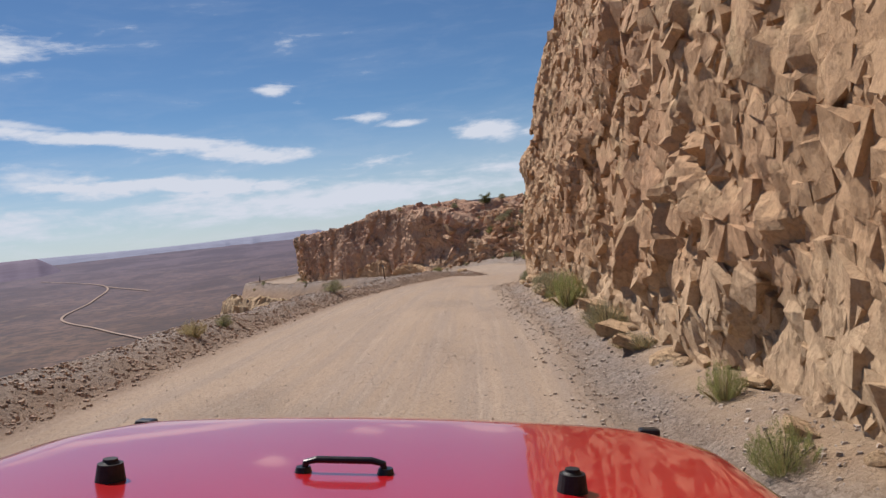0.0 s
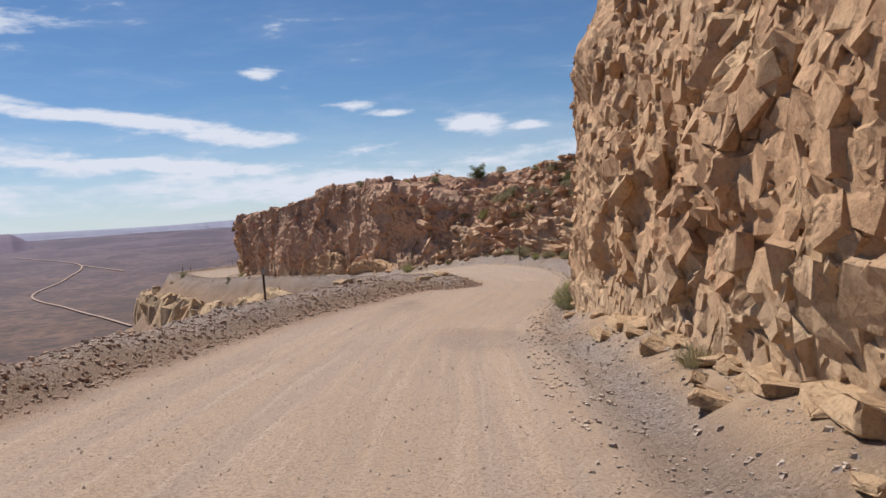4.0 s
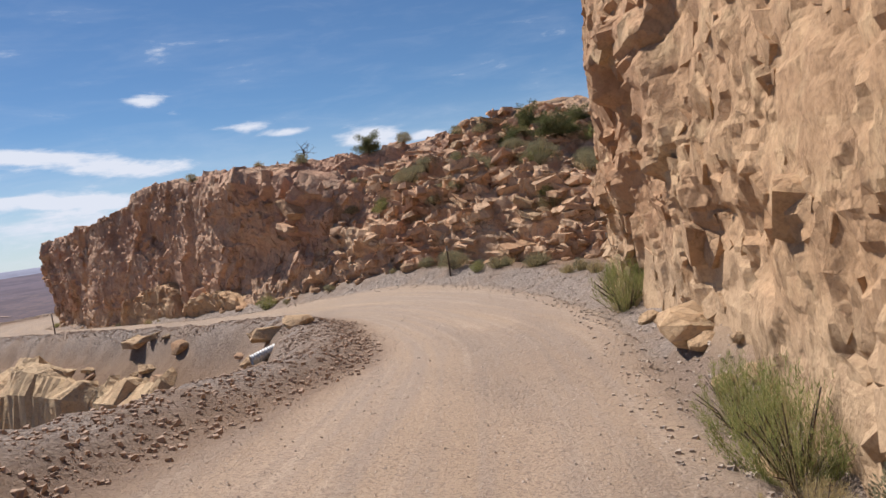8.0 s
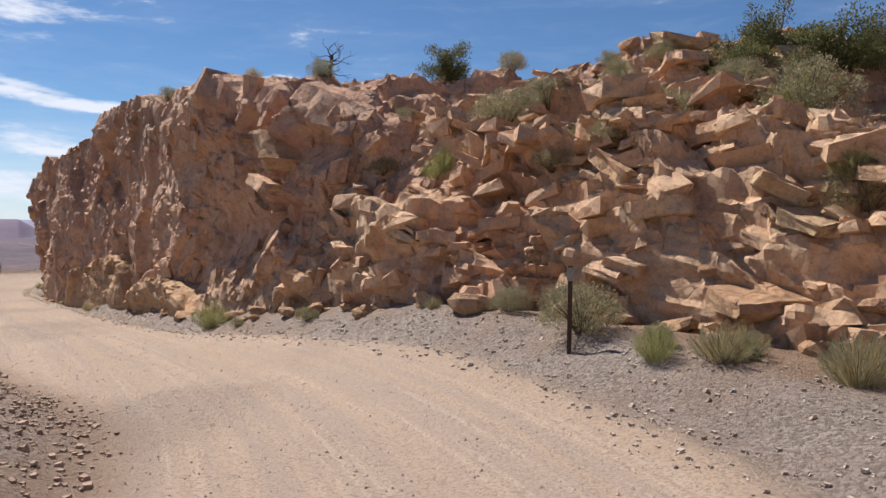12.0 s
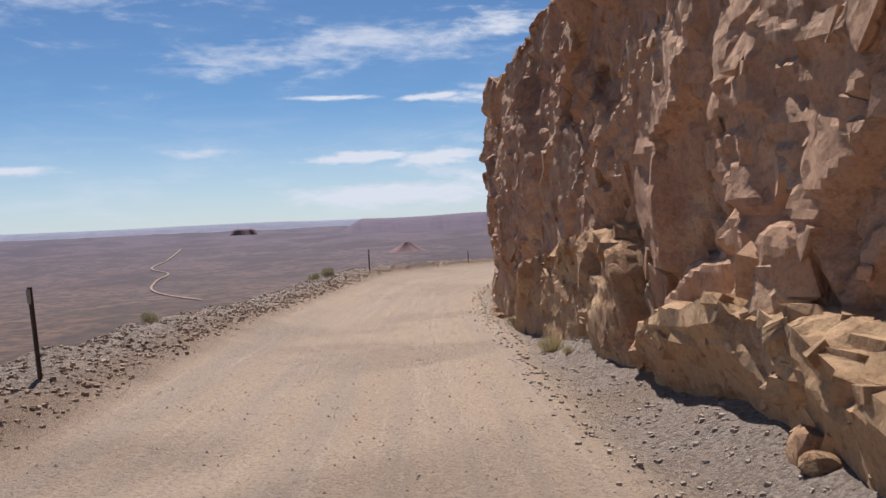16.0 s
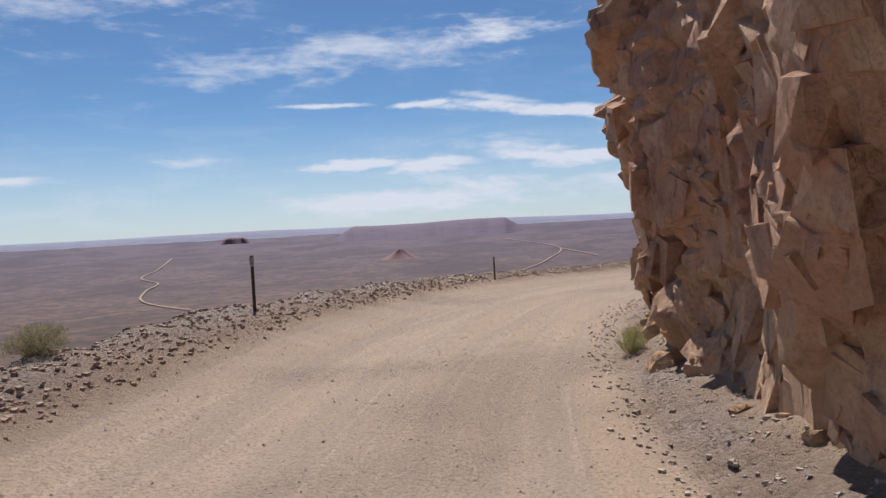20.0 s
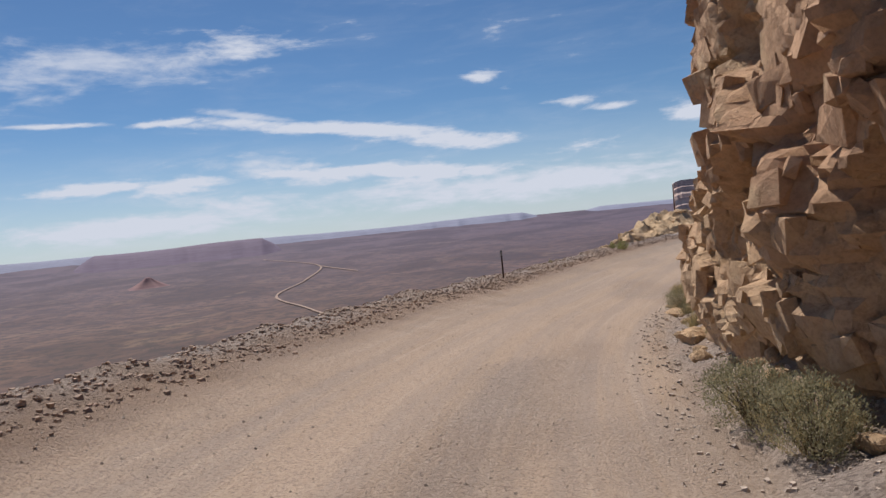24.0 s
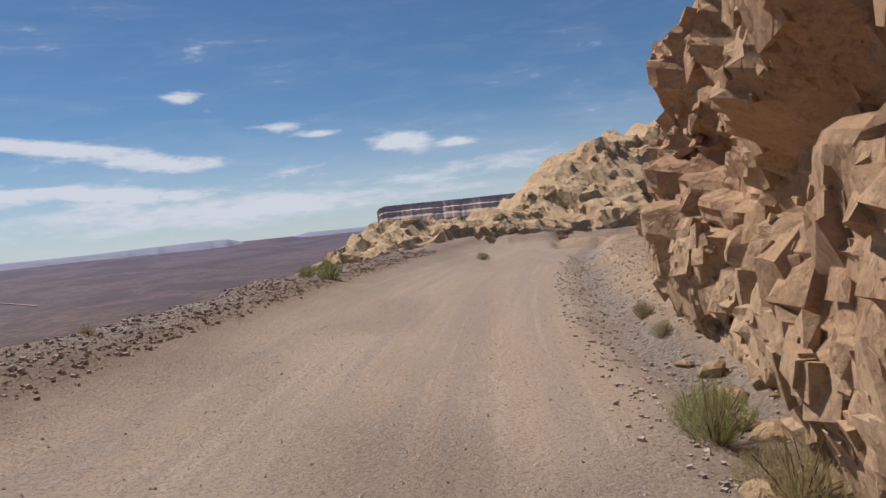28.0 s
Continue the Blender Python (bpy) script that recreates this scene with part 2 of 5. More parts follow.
ROCK_TAN = material("tan sandstone", sandstone((0.54, 0.345, 0.197), (0.48, 0.285, 0.164), (0.60, 0.43, 0.252)))
ROCK_RED = material("red-brown sandstone", sandstone((0.65, 0.43, 0.27), (0.58, 0.355, 0.222), (0.72, 0.53, 0.34)))
ROCK_PALE = material("pale yellow sandstone", sandstone((0.60, 0.43, 0.255), (0.53, 0.355, 0.21), (0.66, 0.51, 0.32)))


ROCK_STAINED = material("stained red-brown sandstone", sandstone((0.62, 0.385, 0.25), (0.52, 0.30, 0.20), (0.69, 0.485, 0.325), 1.1, (0.16, 0.08, 0.052), 0.51, 0.4))
ROCK_GOLD = material("golden tan sandstone", sandstone((0.50, 0.325, 0.19), (0.45, 0.27, 0.16), (0.58, 0.42, 0.25)))


def ground_look(k, co, shader):
    def field(name):
        node = k.add("ShaderNodeAttribute")
        node.attribute_name = name
        return node.outputs["Fac"]

    fine = k.noise(co, 14, 6, 0.7)
    grit = k.cells(co, 30, "F1")
    stain = k.noise(co, 0.35, 4, 0.6)
    # packed road
    road = k.mix(k.ramp(stain, 0.35, 0.7), (0.385, 0.29, 0.205), (0.41, 0.312, 0.225))
    road = k.mix(k.math("MULTIPLY", field("rut"), 0.55), road, (0.44, 0.338, 0.25))
    lane = k.add("ShaderNodeCombineXYZ")
    k.link(field("along"), lane.inputs[0])
    k.link(field("across"), lane.inputs[1])
    streak = k.noise(lane.outputs[0], 1.0, 5, 0.62, stretch=(0.07, 2.3, 1.0))
    road = k.mix(k.ramp(streak, 0.42, 0.62), road, (0.345, 0.275, 0.215))
    narrow = k.noise(lane.outputs[0], 1.0, 4, 0.6, stretch=(0.12, 7.0, 1.0))
    road = k.mix(k.ramp(narrow, 0.52, 0.68, 0.0, 0.7), road, (0.455, 0.36, 0.272))
    road = k.mix(k.ramp(k.noise(co, 30, 5, 0.8), 0.48, 0.6, 0.0, 0.85), road, (0.22, 0.165, 0.13))
    road = k.mix(k.ramp(fine, 0.42, 0.72, 0.0, 0.4), road, (0.32, 0.23, 0.17))
    # loose gravel
    stones = k.cells(co, 30, "F1", out="Color")
    sep = k.add("ShaderNodeSeparateColor")
    k.link(stones, sep.inputs[0])
    gravel = k.mix(sep.outputs[0], (0.19, 0.152, 0.128), (0.42, 0.35, 0.295))
    gravel = k.mix(k.ramp(stain, 0.4, 0.65, 0.0, 0.6), gravel, (0.288, 0.200, 0.138))
    dirt = k.mix(k.ramp(k.noise(co, 0.8, 5, 0.65), 0.35, 0.68), (0.36, 0.245, 0.16), (0.28, 0.185, 0.122))
    dirt = k.mix(k.ramp(fine, 0.4, 0.7, 0, 0.5), dirt, (0.180, 0.116, 0.080))
    # the plain far below
    patch = k.noise(co, 0.0035, 7, 0.62, warp=0.6)
    scrub = k.noise(co, 0.03, 6, 0.7)
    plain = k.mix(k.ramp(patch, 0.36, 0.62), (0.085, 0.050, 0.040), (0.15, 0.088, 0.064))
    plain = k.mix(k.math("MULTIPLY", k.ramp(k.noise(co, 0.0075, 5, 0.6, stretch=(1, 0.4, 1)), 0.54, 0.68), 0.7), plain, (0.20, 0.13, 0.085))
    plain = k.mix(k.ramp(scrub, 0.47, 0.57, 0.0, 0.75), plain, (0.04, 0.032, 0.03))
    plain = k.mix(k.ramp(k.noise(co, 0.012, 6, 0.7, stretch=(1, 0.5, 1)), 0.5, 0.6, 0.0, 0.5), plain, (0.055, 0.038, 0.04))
    # distance haze over the plain, painted into its colour
    plain = k.mix(k.math("MULTIPLY", field("far_haze"), 0.8), plain, k.mix(k.ramp(patch, 0.4, 0.6), (0.075, 0.062, 0.10), (0.115, 0.092, 0.135)))
    c = k.mix(field("gravel"), road, gravel)
    c = k.mix(field("dirt"), c, dirt)
    sand = k.mix(k.ramp(k.noise(co, 2.2, 5, 0.65), 0.4, 0.7), (0.50, 0.36, 0.235), (0.40, 0.275, 0.175))
    c = k.mix(k.math("MULTIPLY", field("sand"), k.ramp(stain, 0.35, 0.5, 0.45, 1.0)), c, sand)
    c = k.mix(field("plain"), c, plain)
    loose = k.math("ADD", k.math("MULTIPLY", field("gravel"), 1.4), k.math("ADD", 0.28, k.math("MULTIPLY", field("dirt"), 0.6)))
    h = k.math("MULTIPLY", k.math("SUBTRACT", 1.0, k.math("ADD", k.math("MULTIPLY", grit, 0.5), k.math("MULTIPLY", k.noise(co, 38, 5, 0.8), 0.9))), loose)
    normal = k.bump(h, 0.8, 0.04)
    normal = k.bump(fine, 0.5, 0.035, normal)
    normal = k.bump(k.noise(co, 3.0, 4, 0.6), 0.3, 0.05, normal)
    return c, normal


GROUND = material("gravel road and desert soil", ground_look)


def plain_look(colour, other, scale=40, bump=0.2):
    def make(k, co, shader):
        v = k.noise(co, scale, 4, 0.6)
        return k.mix(k.ramp(v, 0.35, 0.7), colour, other), k.bump(v, bump, 0.01)

    return make


def leaf_material(name, a, b):
    """Thin leaves: part of the light passes through."""
    mat = bpy.data.materials.new(name)
    mat.use_nodes = True
    k = Nodes(mat.node_tree)
    r = k.add("ShaderNodeNewGeometry").outputs["Random Per Island"]
    c = k.mix(r, a, b)
    face, thin, both, end = k.add("ShaderNodeBsdfDiffuse"), k.add("ShaderNodeBsdfTranslucent"), k.add("ShaderNodeMixShader"), k.add("ShaderNodeOutputMaterial")
    k.link(c, face.inputs[0])
    k.link(c, thin.inputs[0])
    both.inputs[0].default_value = 0.4
    k.link(face.outputs[0], both.inputs[1])
    k.link(thin.outputs[0], both.inputs[2])
    k.link(both.outputs[0], end.inputs[0])
    return mat


LEAF_GREEN = leaf_material("yellow-green rabbitbrush leaves", (0.20, 0.23, 0.075), (0.43, 0.43, 0.19))
LEAF_GREY = leaf_material("olive-grey sage leaves", (0.20, 0.19, 0.11), (0.40, 0.37, 0.24))
LEAF_DRY = leaf_material("dry straw blades", (0.36, 0.29, 0.14), (0.56, 0.47, 0.27))
LEAF_DARK = leaf_material("olive juniper leaves", (0.085, 0.10, 0.04), (0.21, 0.21, 0.10))
BARK = material("grey weathered bark", plain_look((0.16, 0.12, 0.09), (0.07, 0.05, 0.04), 20, 0.5))
STEEL = material("rusty dark steel", plain_look((0.055, 0.04, 0.035), (0.10, 0.06, 0.04), 30, 0.3), 0.7, 0.3)
REFLECTOR = material("dull white reflector", plain_look((0.30, 0.30, 0.28), (0.2, 0.2, 0.19)), 0.4)
GALVANISED = material("galvanised corrugated steel", plain_look((0.55, 0.56, 0.56), (0.42, 0.42, 0.41), 25), 0.45, 0.6)


# ---- noise on arrays ----
def scatter(ix, iy, iz, seed):
    with np.errstate(over="ignore"):
        h = ix.astype(np.uint32) * np.uint32(374761393) + iy.astype(np.uint32) * np.uint32(668265263) + iz.astype(np.uint32) * np.uint32(2246822519) + np.uint32(seed * 40503 + 977)
        h = (h ^ (h >> np.uint32(13))) * np.uint32(1274126177)
        h = (h ^ (h >> np.uint32(15))) * np.uint32(2654435761)
        h ^= h >> np.uint32(16)
    return (h & np.uint32(0xFFFFFF)).astype(np.float32) / np.float32(1 << 24)


def soft_noise(p, seed=0):
    """Smooth noise from -1 to 1."""
    i = np.floor(p).astype(np.int64)
    f = (p - i).astype(np.float32)
    f = f * f * (3 - 2 * f)
    total = 0
    for a in (0, 1):
        for b in (0, 1):
            for c in (0, 1):
                w = (f[:, 0] if a else 1 - f[:, 0]) * (f[:, 1] if b else 1 - f[:, 1]) * (f[:, 2] if c else 1 - f[:, 2])
                total = total + w * scatter(i[:, 0] + a, i[:, 1] + b, i[:, 2] + c, seed)
    return total * 2 - 1


def layered(p, octaves=4, seed=0):
    total, amp, norm = 0, 1.0, 0
    for o in range(octaves):
        total = total + amp * soft_noise(p * 2.0**o, seed + o)
        norm, amp = norm + amp, amp * 0.5
    return total / norm


def facets(p, seed, tilt=0.8, soft=0.2):
    """Broken planes: each cell is one tilted face, joined to its neighbour by a short ramp. Also the distance to the cell's border."""
    i = np.floor(p).astype(np.int64)
    best, second = np.full(len(p), 9.0, np.float32), np.full(len(p), 9.0, np.float32)
    height, other = np.zeros(len(p), np.float32), np.zeros(len(p), np.float32)
    for a in (-1, 0, 1):
        for b in (-1, 0, 1):
            for c in (-1, 0, 1):
                x, y, z = i[:, 0] + a, i[:, 1] + b, i[:, 2] + c
                d = [(p[:, m] - (x, y, z)[m] - 0.1 - 0.8 * scatter(x, y, z, seed + m)).astype(np.float32) for m in range(3)]
                r = d[0] * d[0] + d[1] * d[1] + d[2] * d[2]
                v = scatter(x, y, z, seed + 5) * 2 - 1
                g = [scatter(x, y, z, seed + 6 + m) * 2 - 1 for m in range(3)]
                v = v + tilt * (g[0] * d[0] + g[1] * d[1] + g[2] * d[2])
                near, next_near = r < best, (r >= best) & (r < second)
                other = np.where(near, height, np.where(next_near, v, other))
                second = np.where(near, best, np.where(next_near, r, second))
                height, best = np.where(near, v, height), np.where(near, r, best)
    gap = np.sqrt(second) - np.sqrt(best)
    share = 0.5 * (1 - np.clip(gap / soft, 0, 1))
    return height * (1 - share) + other * share, gap


def sheet(name, grid, mat, smooth=False, fields=None, crease=0):
    """A mesh from a grid of places."""
    nu, nv = grid.shape[:2]
    mesh = bpy.data.meshes.new(name)
    k = np.arange(nu * nv).reshape(nu, nv)
    quads = np.stack([k[:-1, :-1], k[1:, :-1], k[1:, 1:], k[:-1, 1:]], -1).reshape(-1, 4)
    mesh.vertices.add(nu * nv)
    mesh.vertices.foreach_set("co", grid.reshape(-1).astype(np.float32))
    mesh.loops.add(quads.size)
    mesh.loops.foreach_set("vertex_index", quads.reshape(-1).astype(np.int32))
    mesh.polygons.add(len(quads))
    mesh.polygons.foreach_set("loop_start", np.arange(0, quads.size, 4, dtype=np.int32))
    mesh.polygons.foreach_set("use_smooth", np.full(len(quads), smooth))
    for key, values in (fields or {}).items():
        mesh.attributes.new(key, "FLOAT", "POINT").data.foreach_set("value", values.reshape(-1).astype(np.float32))
    mesh.materials.append(mat)
    mesh.update(calc_edges=True)
    if crease:
        mesh.set_sharp_from_angle(angle=radians(crease))
    return new(name, mesh)


# ---- the road's line ----
ROAD = [
    (0.69, -13.98, 0.56), (0.35, -6.99, 0.28), (0.00, -0.00, -0.06), (-0.25, 5.96, -0.37),
    (-0.30, 11.84, -0.60), (-0.40, 17.54, -0.79), (-0.53, 23.06, -1.09), (-0.59, 28.54, -1.35),
    (-0.61, 33.99, -1.66), (-0.43, 38.96, -1.98), (0.18, 43.77, -2.32), (0.92, 48.12, -2.55),
    (1.48, 52.17, -2.75), (1.86, 56.43, -2.93), (1.55, 60.81, -3.15), (0.73, 64.83, -3.30),
    (-0.83, 68.80, -3.50), (-3.22, 73.06, -3.79), (-6.30, 77.63, -4.07), (-9.63, 82.11, -4.36),
    (-13.02, 86.68, -4.61), (-16.84, 91.72, -4.89), (-20.21, 96.53, -5.16), (-22.99, 100.95, -5.39),
    (-25.59, 105.88, -5.56), (-27.96, 111.46, -5.84), (-30.08, 117.76, -6.13), (-31.43, 124.43, -6.46),
]
ROAD += [
    (-32.12, 130.35, -6.77), (-32.28, 135.77, -7.04), (-32.00, 140.92, -7.30), (-31.42, 146.89, -7.36),
    (-30.61, 152.84, -7.42), (-29.57, 158.75, -7.48), (-28.30, 164.61, -7.54), (-26.81, 170.42, -7.60),
    (-25.10, 176.17, -7.66),
]
BANK = [6.1, 6.1, 5.9, 5.1, 4.3, 3.5, 3.8, 3.9, 3.5, 4.7, 8.0, 8.4, 4.4, 0.5, -0.5, -0.3, -0.1, 0.9, 2.5, 3.7, 3.5, 2.9, 3.1, 4.8, 6.8, 7.1, 6.2, 5.9, 5.6, 6.1, 6.1, 5.0, 5.0, 5.0, 5.0, 5.0, 5.0]
# where the packed road ends towards the valley
EDGE = [4.8, 4.8, 4.8, 4.8, 4.9, 4.9, 4.8, 4.6, 4.4, 4.0, 3.4, 3.0, 2.6, 2.0, 1.8, 1.5, 1.4, 2.4, 3.3, 3.5, 3.7, 3.7, 3.7, 3.7, 3.7, 3.8, 3.9, 3.9, 3.9, 3.9, 3.9, 4.0, 4.0, 4.0, 4.0, 4.0, 4.0]
# and towards the rock
INNER = [-1.4, -1.4, -1.4, -1.4, -1.4, -1.4, -1.3, -1.3, -1.3, -1.4, -1.4, -1.4, -1.5, -2.0, -2.6, -3.0, -3.0, -2.4, -1.7, -1.6, -1.6, -1.7, -1.7, -1.6, -1.4, -1.3, -1.4, -1.5, -1.5, -1.5, -1.5, -1.5, -1.5, -1.5, -1.5, -1.5, -1.5]


def smooth_rows(rows, step):
    """A smooth line through rows of numbers, by the length along their first two columns."""
    rows = np.array(rows, float)
    s = np.r_[0, np.cumsum(np.hypot(*np.diff(rows[:, :2], axis=0).T))]
    slope = np.gradient(rows, s, axis=0)
    at = np.arange(0, s[-1], step)
    k = np.clip(np.searchsorted(s, at, side="right") - 1, 0, len(s) - 2)
    h = (s[k + 1] - s[k])[:, None]
    t = ((at - s[k])[:, None]) / h
    return (2 * t**3 - 3 * t**2 + 1) * rows[k] + (t**3 - 2 * t**2 + t) * h * slope[k] + (-2 * t**3 + 3 * t**2) * rows[k + 1] + (t**3 - t**2) * h * slope[k + 1]


LINE = smooth_rows(np.c_[np.array(ROAD), np.array(BANK), np.array(EDGE), np.array(INNER)], 0.25)
SHELF = 0.25 * np.exp(-(((LINE[:, 1] - 73.0) / 6.8) ** 2)) * (LINE[:, 0] < 6)
TANGENT = np.gradient(LINE[:, :2], axis=0)
TANGENT /= np.linalg.norm(TANGENT, axis=1)[:, None]


def road_frame(x, y):
    """For places: the nearest row of the road's line, the distance to its left, and the distance along it."""
    k = np.empty(len(x), np.int64)
    for a in range(0, len(x), 20000):
        part = slice(a, a + 20000)
        d = (x[part, None] - LINE[None, :, 0]) ** 2 + (y[part, None] - LINE[None, :, 1]) ** 2
        k[part] = d.argmin(1)
    off = np.stack([x - LINE[k, 0], y - LINE[k, 1]], 1)
    left = -off[:, 0] * TANGENT[k, 1] + off[:, 1] * TANGENT[k, 0]
    dist = np.hypot(off[:, 0], off[:, 1])
    left = np.where(np.abs(left) < 0.6 * dist, np.sign(left + 1e-9) * dist, left)
    return k, left, dist


def bell(v, centre, width):
    return np.exp(-(((v - centre) / width) ** 2))


def step_up(v, low, high):
    t = np.clip((v - low) / (high - low), 0, 1)
    return t * t * (3 - 2 * t)


def valley_height(x, y):
    r = np.hypot(x + 15, y - 60)
    p = np.stack([x, y, 0 * x], 1)
    return -165 + 137 * np.clip((r - 2300) / 2600, 0, 1) ** 1.15 + 4 * layered(p / 420, 4, 3) * step_up(r, 500, 900) * (1 - step_up(r, 2500, 4200))


def surface(x, y):
    """The ground's height, and how far it is gravel, dirt, plain and rut."""
    k, left, dist = road_frame(x, y)
    zc, bank, edge, inner = LINE[k, 2], np.tan(np.radians(LINE[k, 3] * 0.9)), LINE[k, 4], LINE[k, 5]
    p = np.stack([x, y, 0 * x], 1)
    rough, lumps = layered(p * 2.2, 3, 11), layered(p * 0.45, 3, 21)
    z = zc + bank * np.clip(left, -3.2, edge + 1.6) + SHELF[k] * (np.clip(-left - 1.0, 0, 3.2) - 0.5 * np.clip(-left - 5.0, 0, 4))
    rut = bell(left, 1.9, 0.33) + bell(left, -0.1, 0.33) + 0.8 * bell(left, 3.2, 0.3) + 0.5 * bell(left, 4.1, 0.25)
    z = z - 0.018 * rut + 0.012 * rough
    # shoulder under the rock: a small washed lip, then loose stuff that climbs
    out = inner - left + 0.22 * lumps + 0.06 * rough
    z = z - 0.11 * step_up(out, 0.0, 0.14) * (1 - step_up(out, 0.5, 1.2)) + (0.3 + 0.4 * bell(y, 52, 7) - 0.2 * bell(y, 70, 9) + 0.15 * step_up(y, 100, 112)) * step_up(out, 0.2, 1.8) * (1 + 0.6 * lumps) + 0.19 * step_up(out, 0.16, 0.34) * step_up(y, 96, 102) * (1 - step_up(y, 139, 144)) + 0.05 * rough * step_up(out, 0.1, 0.6)
    # bank of bladed gravel on the valley side, then the drop
    o = left - edge
    crest = 0.24 + 0.06 * step_up(y, 66, 80) + 0.06 * lumps
    z = z + crest * (step_up(o, -1.6, 0.5) * step_up(y, 76, 86) + step_up(o, 0.0, 0.75) * (1 - step_up(y, 76, 86))) * (1 + 0.2 * rough) + 0.06 * rough * step_up(o, 0.1, 0.5)
    fall = np.maximum(o - 1.15 - 0.35 * lumps, 0)
    z = z - fall * (0.85 + 0.25 * lumps) * step_up(fall, 0, 1.2) + 0.25 * rough * step_up(fall, 0.2, 2.0) * (1 - step_up(dist, 24, 45))
    bx = -37.5 - 0.05 * (y - 90) - 0.0012 * (y - 90) ** 2
    bench = -13.0 - 0.03 * (y - 90)
    on = step_up(4.2 - np.abs(x - bx), 0.0, 1.6) * step_up(y, 40, 60) * (1 - step_up(y, 118, 130))
    z = z * (1 - on) + bench * on
    far = valley_height(x, y)
    z = np.where(left > 0, np.maximum(z, np.where(dist < 60, -40, -1e4)), z)
    away = step_up(dist, 26, 260)
    z = z * (1 - away) + far * away
    gravel = np.maximum(step_up(out, -0.25, 0.5), step_up(o, -0.5, 0.3))
    gravel = np.maximum(gravel, 0.35 * step_up(layered(p * np.array([0.5, 0.16, 1]), 3, 31), 0.05, 0.5))
    dirt = np.maximum(step_up(fall, 0.3, 1.5), step_up(o, -0.7, 0.1) * step_up(-o, -0.9, 0.0) * 0.75)
    dirt = np.maximum(dirt, step_up(out, 1.2, 2.2) * step_up(lumps, -0.2, 0.3)) * (1 - on)
    gravel = gravel * (1 - on)
    plain = step_up(dist, 30, 90)
    # share of painted haze, growing with distance
    far_haze = np.clip((np.hypot(x + 15, y - 60) - 1500) / 2600, 0, 1)
    return z, gravel * (1 - plain), dirt * (1 - plain), plain, np.clip(rut, 0, 1), far_haze, k * 0.25, left, step_up(out, 0.6, 1.2) * (1 - step_up(out, 2.4, 3.2)) * (1 - plain) * (1 - step_up(y, 58, 63) * (1 - step_up(y, 96, 104)))


def spread(low, high, fine, reach):
    """Places along an axis: even between low and high, ever wider outside."""
    mid = np.arange(low, high + fine / 2, fine)
    out, d = [], fine
    total = 0.0
    while total < reach:
        d *= 1.16
        d = min(d, 90.0)
        total += d
        out.append(total)
    out = np.array(out)
    return np.r_[low - out[::-1], mid, high + out]


gx, gy = spread(-46, 12, 0.24, 4950), spread(-8, 176, 0.24, 4950)
X, Y = np.meshgrid(gx, gy, indexing="ij")
z, gravel, dirt, plain, rut, far_haze, run, across, sand = surface(X.ravel(), Y.ravel())


def blurred(grid, n):
    """A running mean over 2n + 1 cells both ways."""
    for axis in (0, 1):
        pad = [(0, 0), (0, 0)]
        pad[axis] = (n + 1, n)
        total = np.cumsum(np.pad(grid, pad, mode="edge"), axis=axis)
        count = grid.shape[axis]
        grid = (np.take(total, np.arange(2 * n + 1, 2 * n + 1 + count), axis=axis) - np.take(total, np.arange(count), axis=axis)) / (2 * n + 1)
    return grid


# round off the gully where the two arms of the road look at each other
beyond = across - LINE[(run / 0.25).astype(np.int64), 4]
soft = blurred(blurred(z.reshape(X.shape), 6), 5).ravel()
ease = step_up(beyond, 1.9, 3.6) * (1 - step_up(np.abs(X.ravel() + 17), 26, 30)) * step_up(Y.ravel(), 0, 4) * (1 - step_up(Y.ravel(), 165, 172))
places = np.stack([X.ravel(), Y.ravel(), 0 * X.ravel()], 1)
z = z * (1 - ease) + ease * (soft + 0.28 * layered(places * 1.1, 4, 41))
ground = sheet("ground", np.stack([X, Y, z.reshape(X.shape)], -1), GROUND, True, dict(gravel=gravel, dirt=dirt, plain=plain, rut=rut, far_haze=far_haze, along=run, across=across, sand=sand))
tagged(ground, "graded gravel mountain road with loose stony banks above a wide brown desert plain", "ground", kind="structure")
HEIGHT = z.reshape(X.shape)


def ground_at(x, y):
    i, j = np.clip(np.searchsorted(gx, x) - 1, 0, len(gx) - 2), np.clip(np.searchsorted(gy, y) - 1, 0, len(gy) - 2)
    a, b = (x - gx[i]) / (gx[i + 1] - gx[i]), (y - gy[j]) / (gy[j + 1] - gy[j])
    return HEIGHT[i, j] * (1 - a) * (1 - b) + HEIGHT[i + 1, j] * a * (1 - b) + HEIGHT[i, j + 1] * (1 - a) * b + HEIGHT[i + 1, j + 1] * a * b


# ---- rock walls ----
BEDS = {}


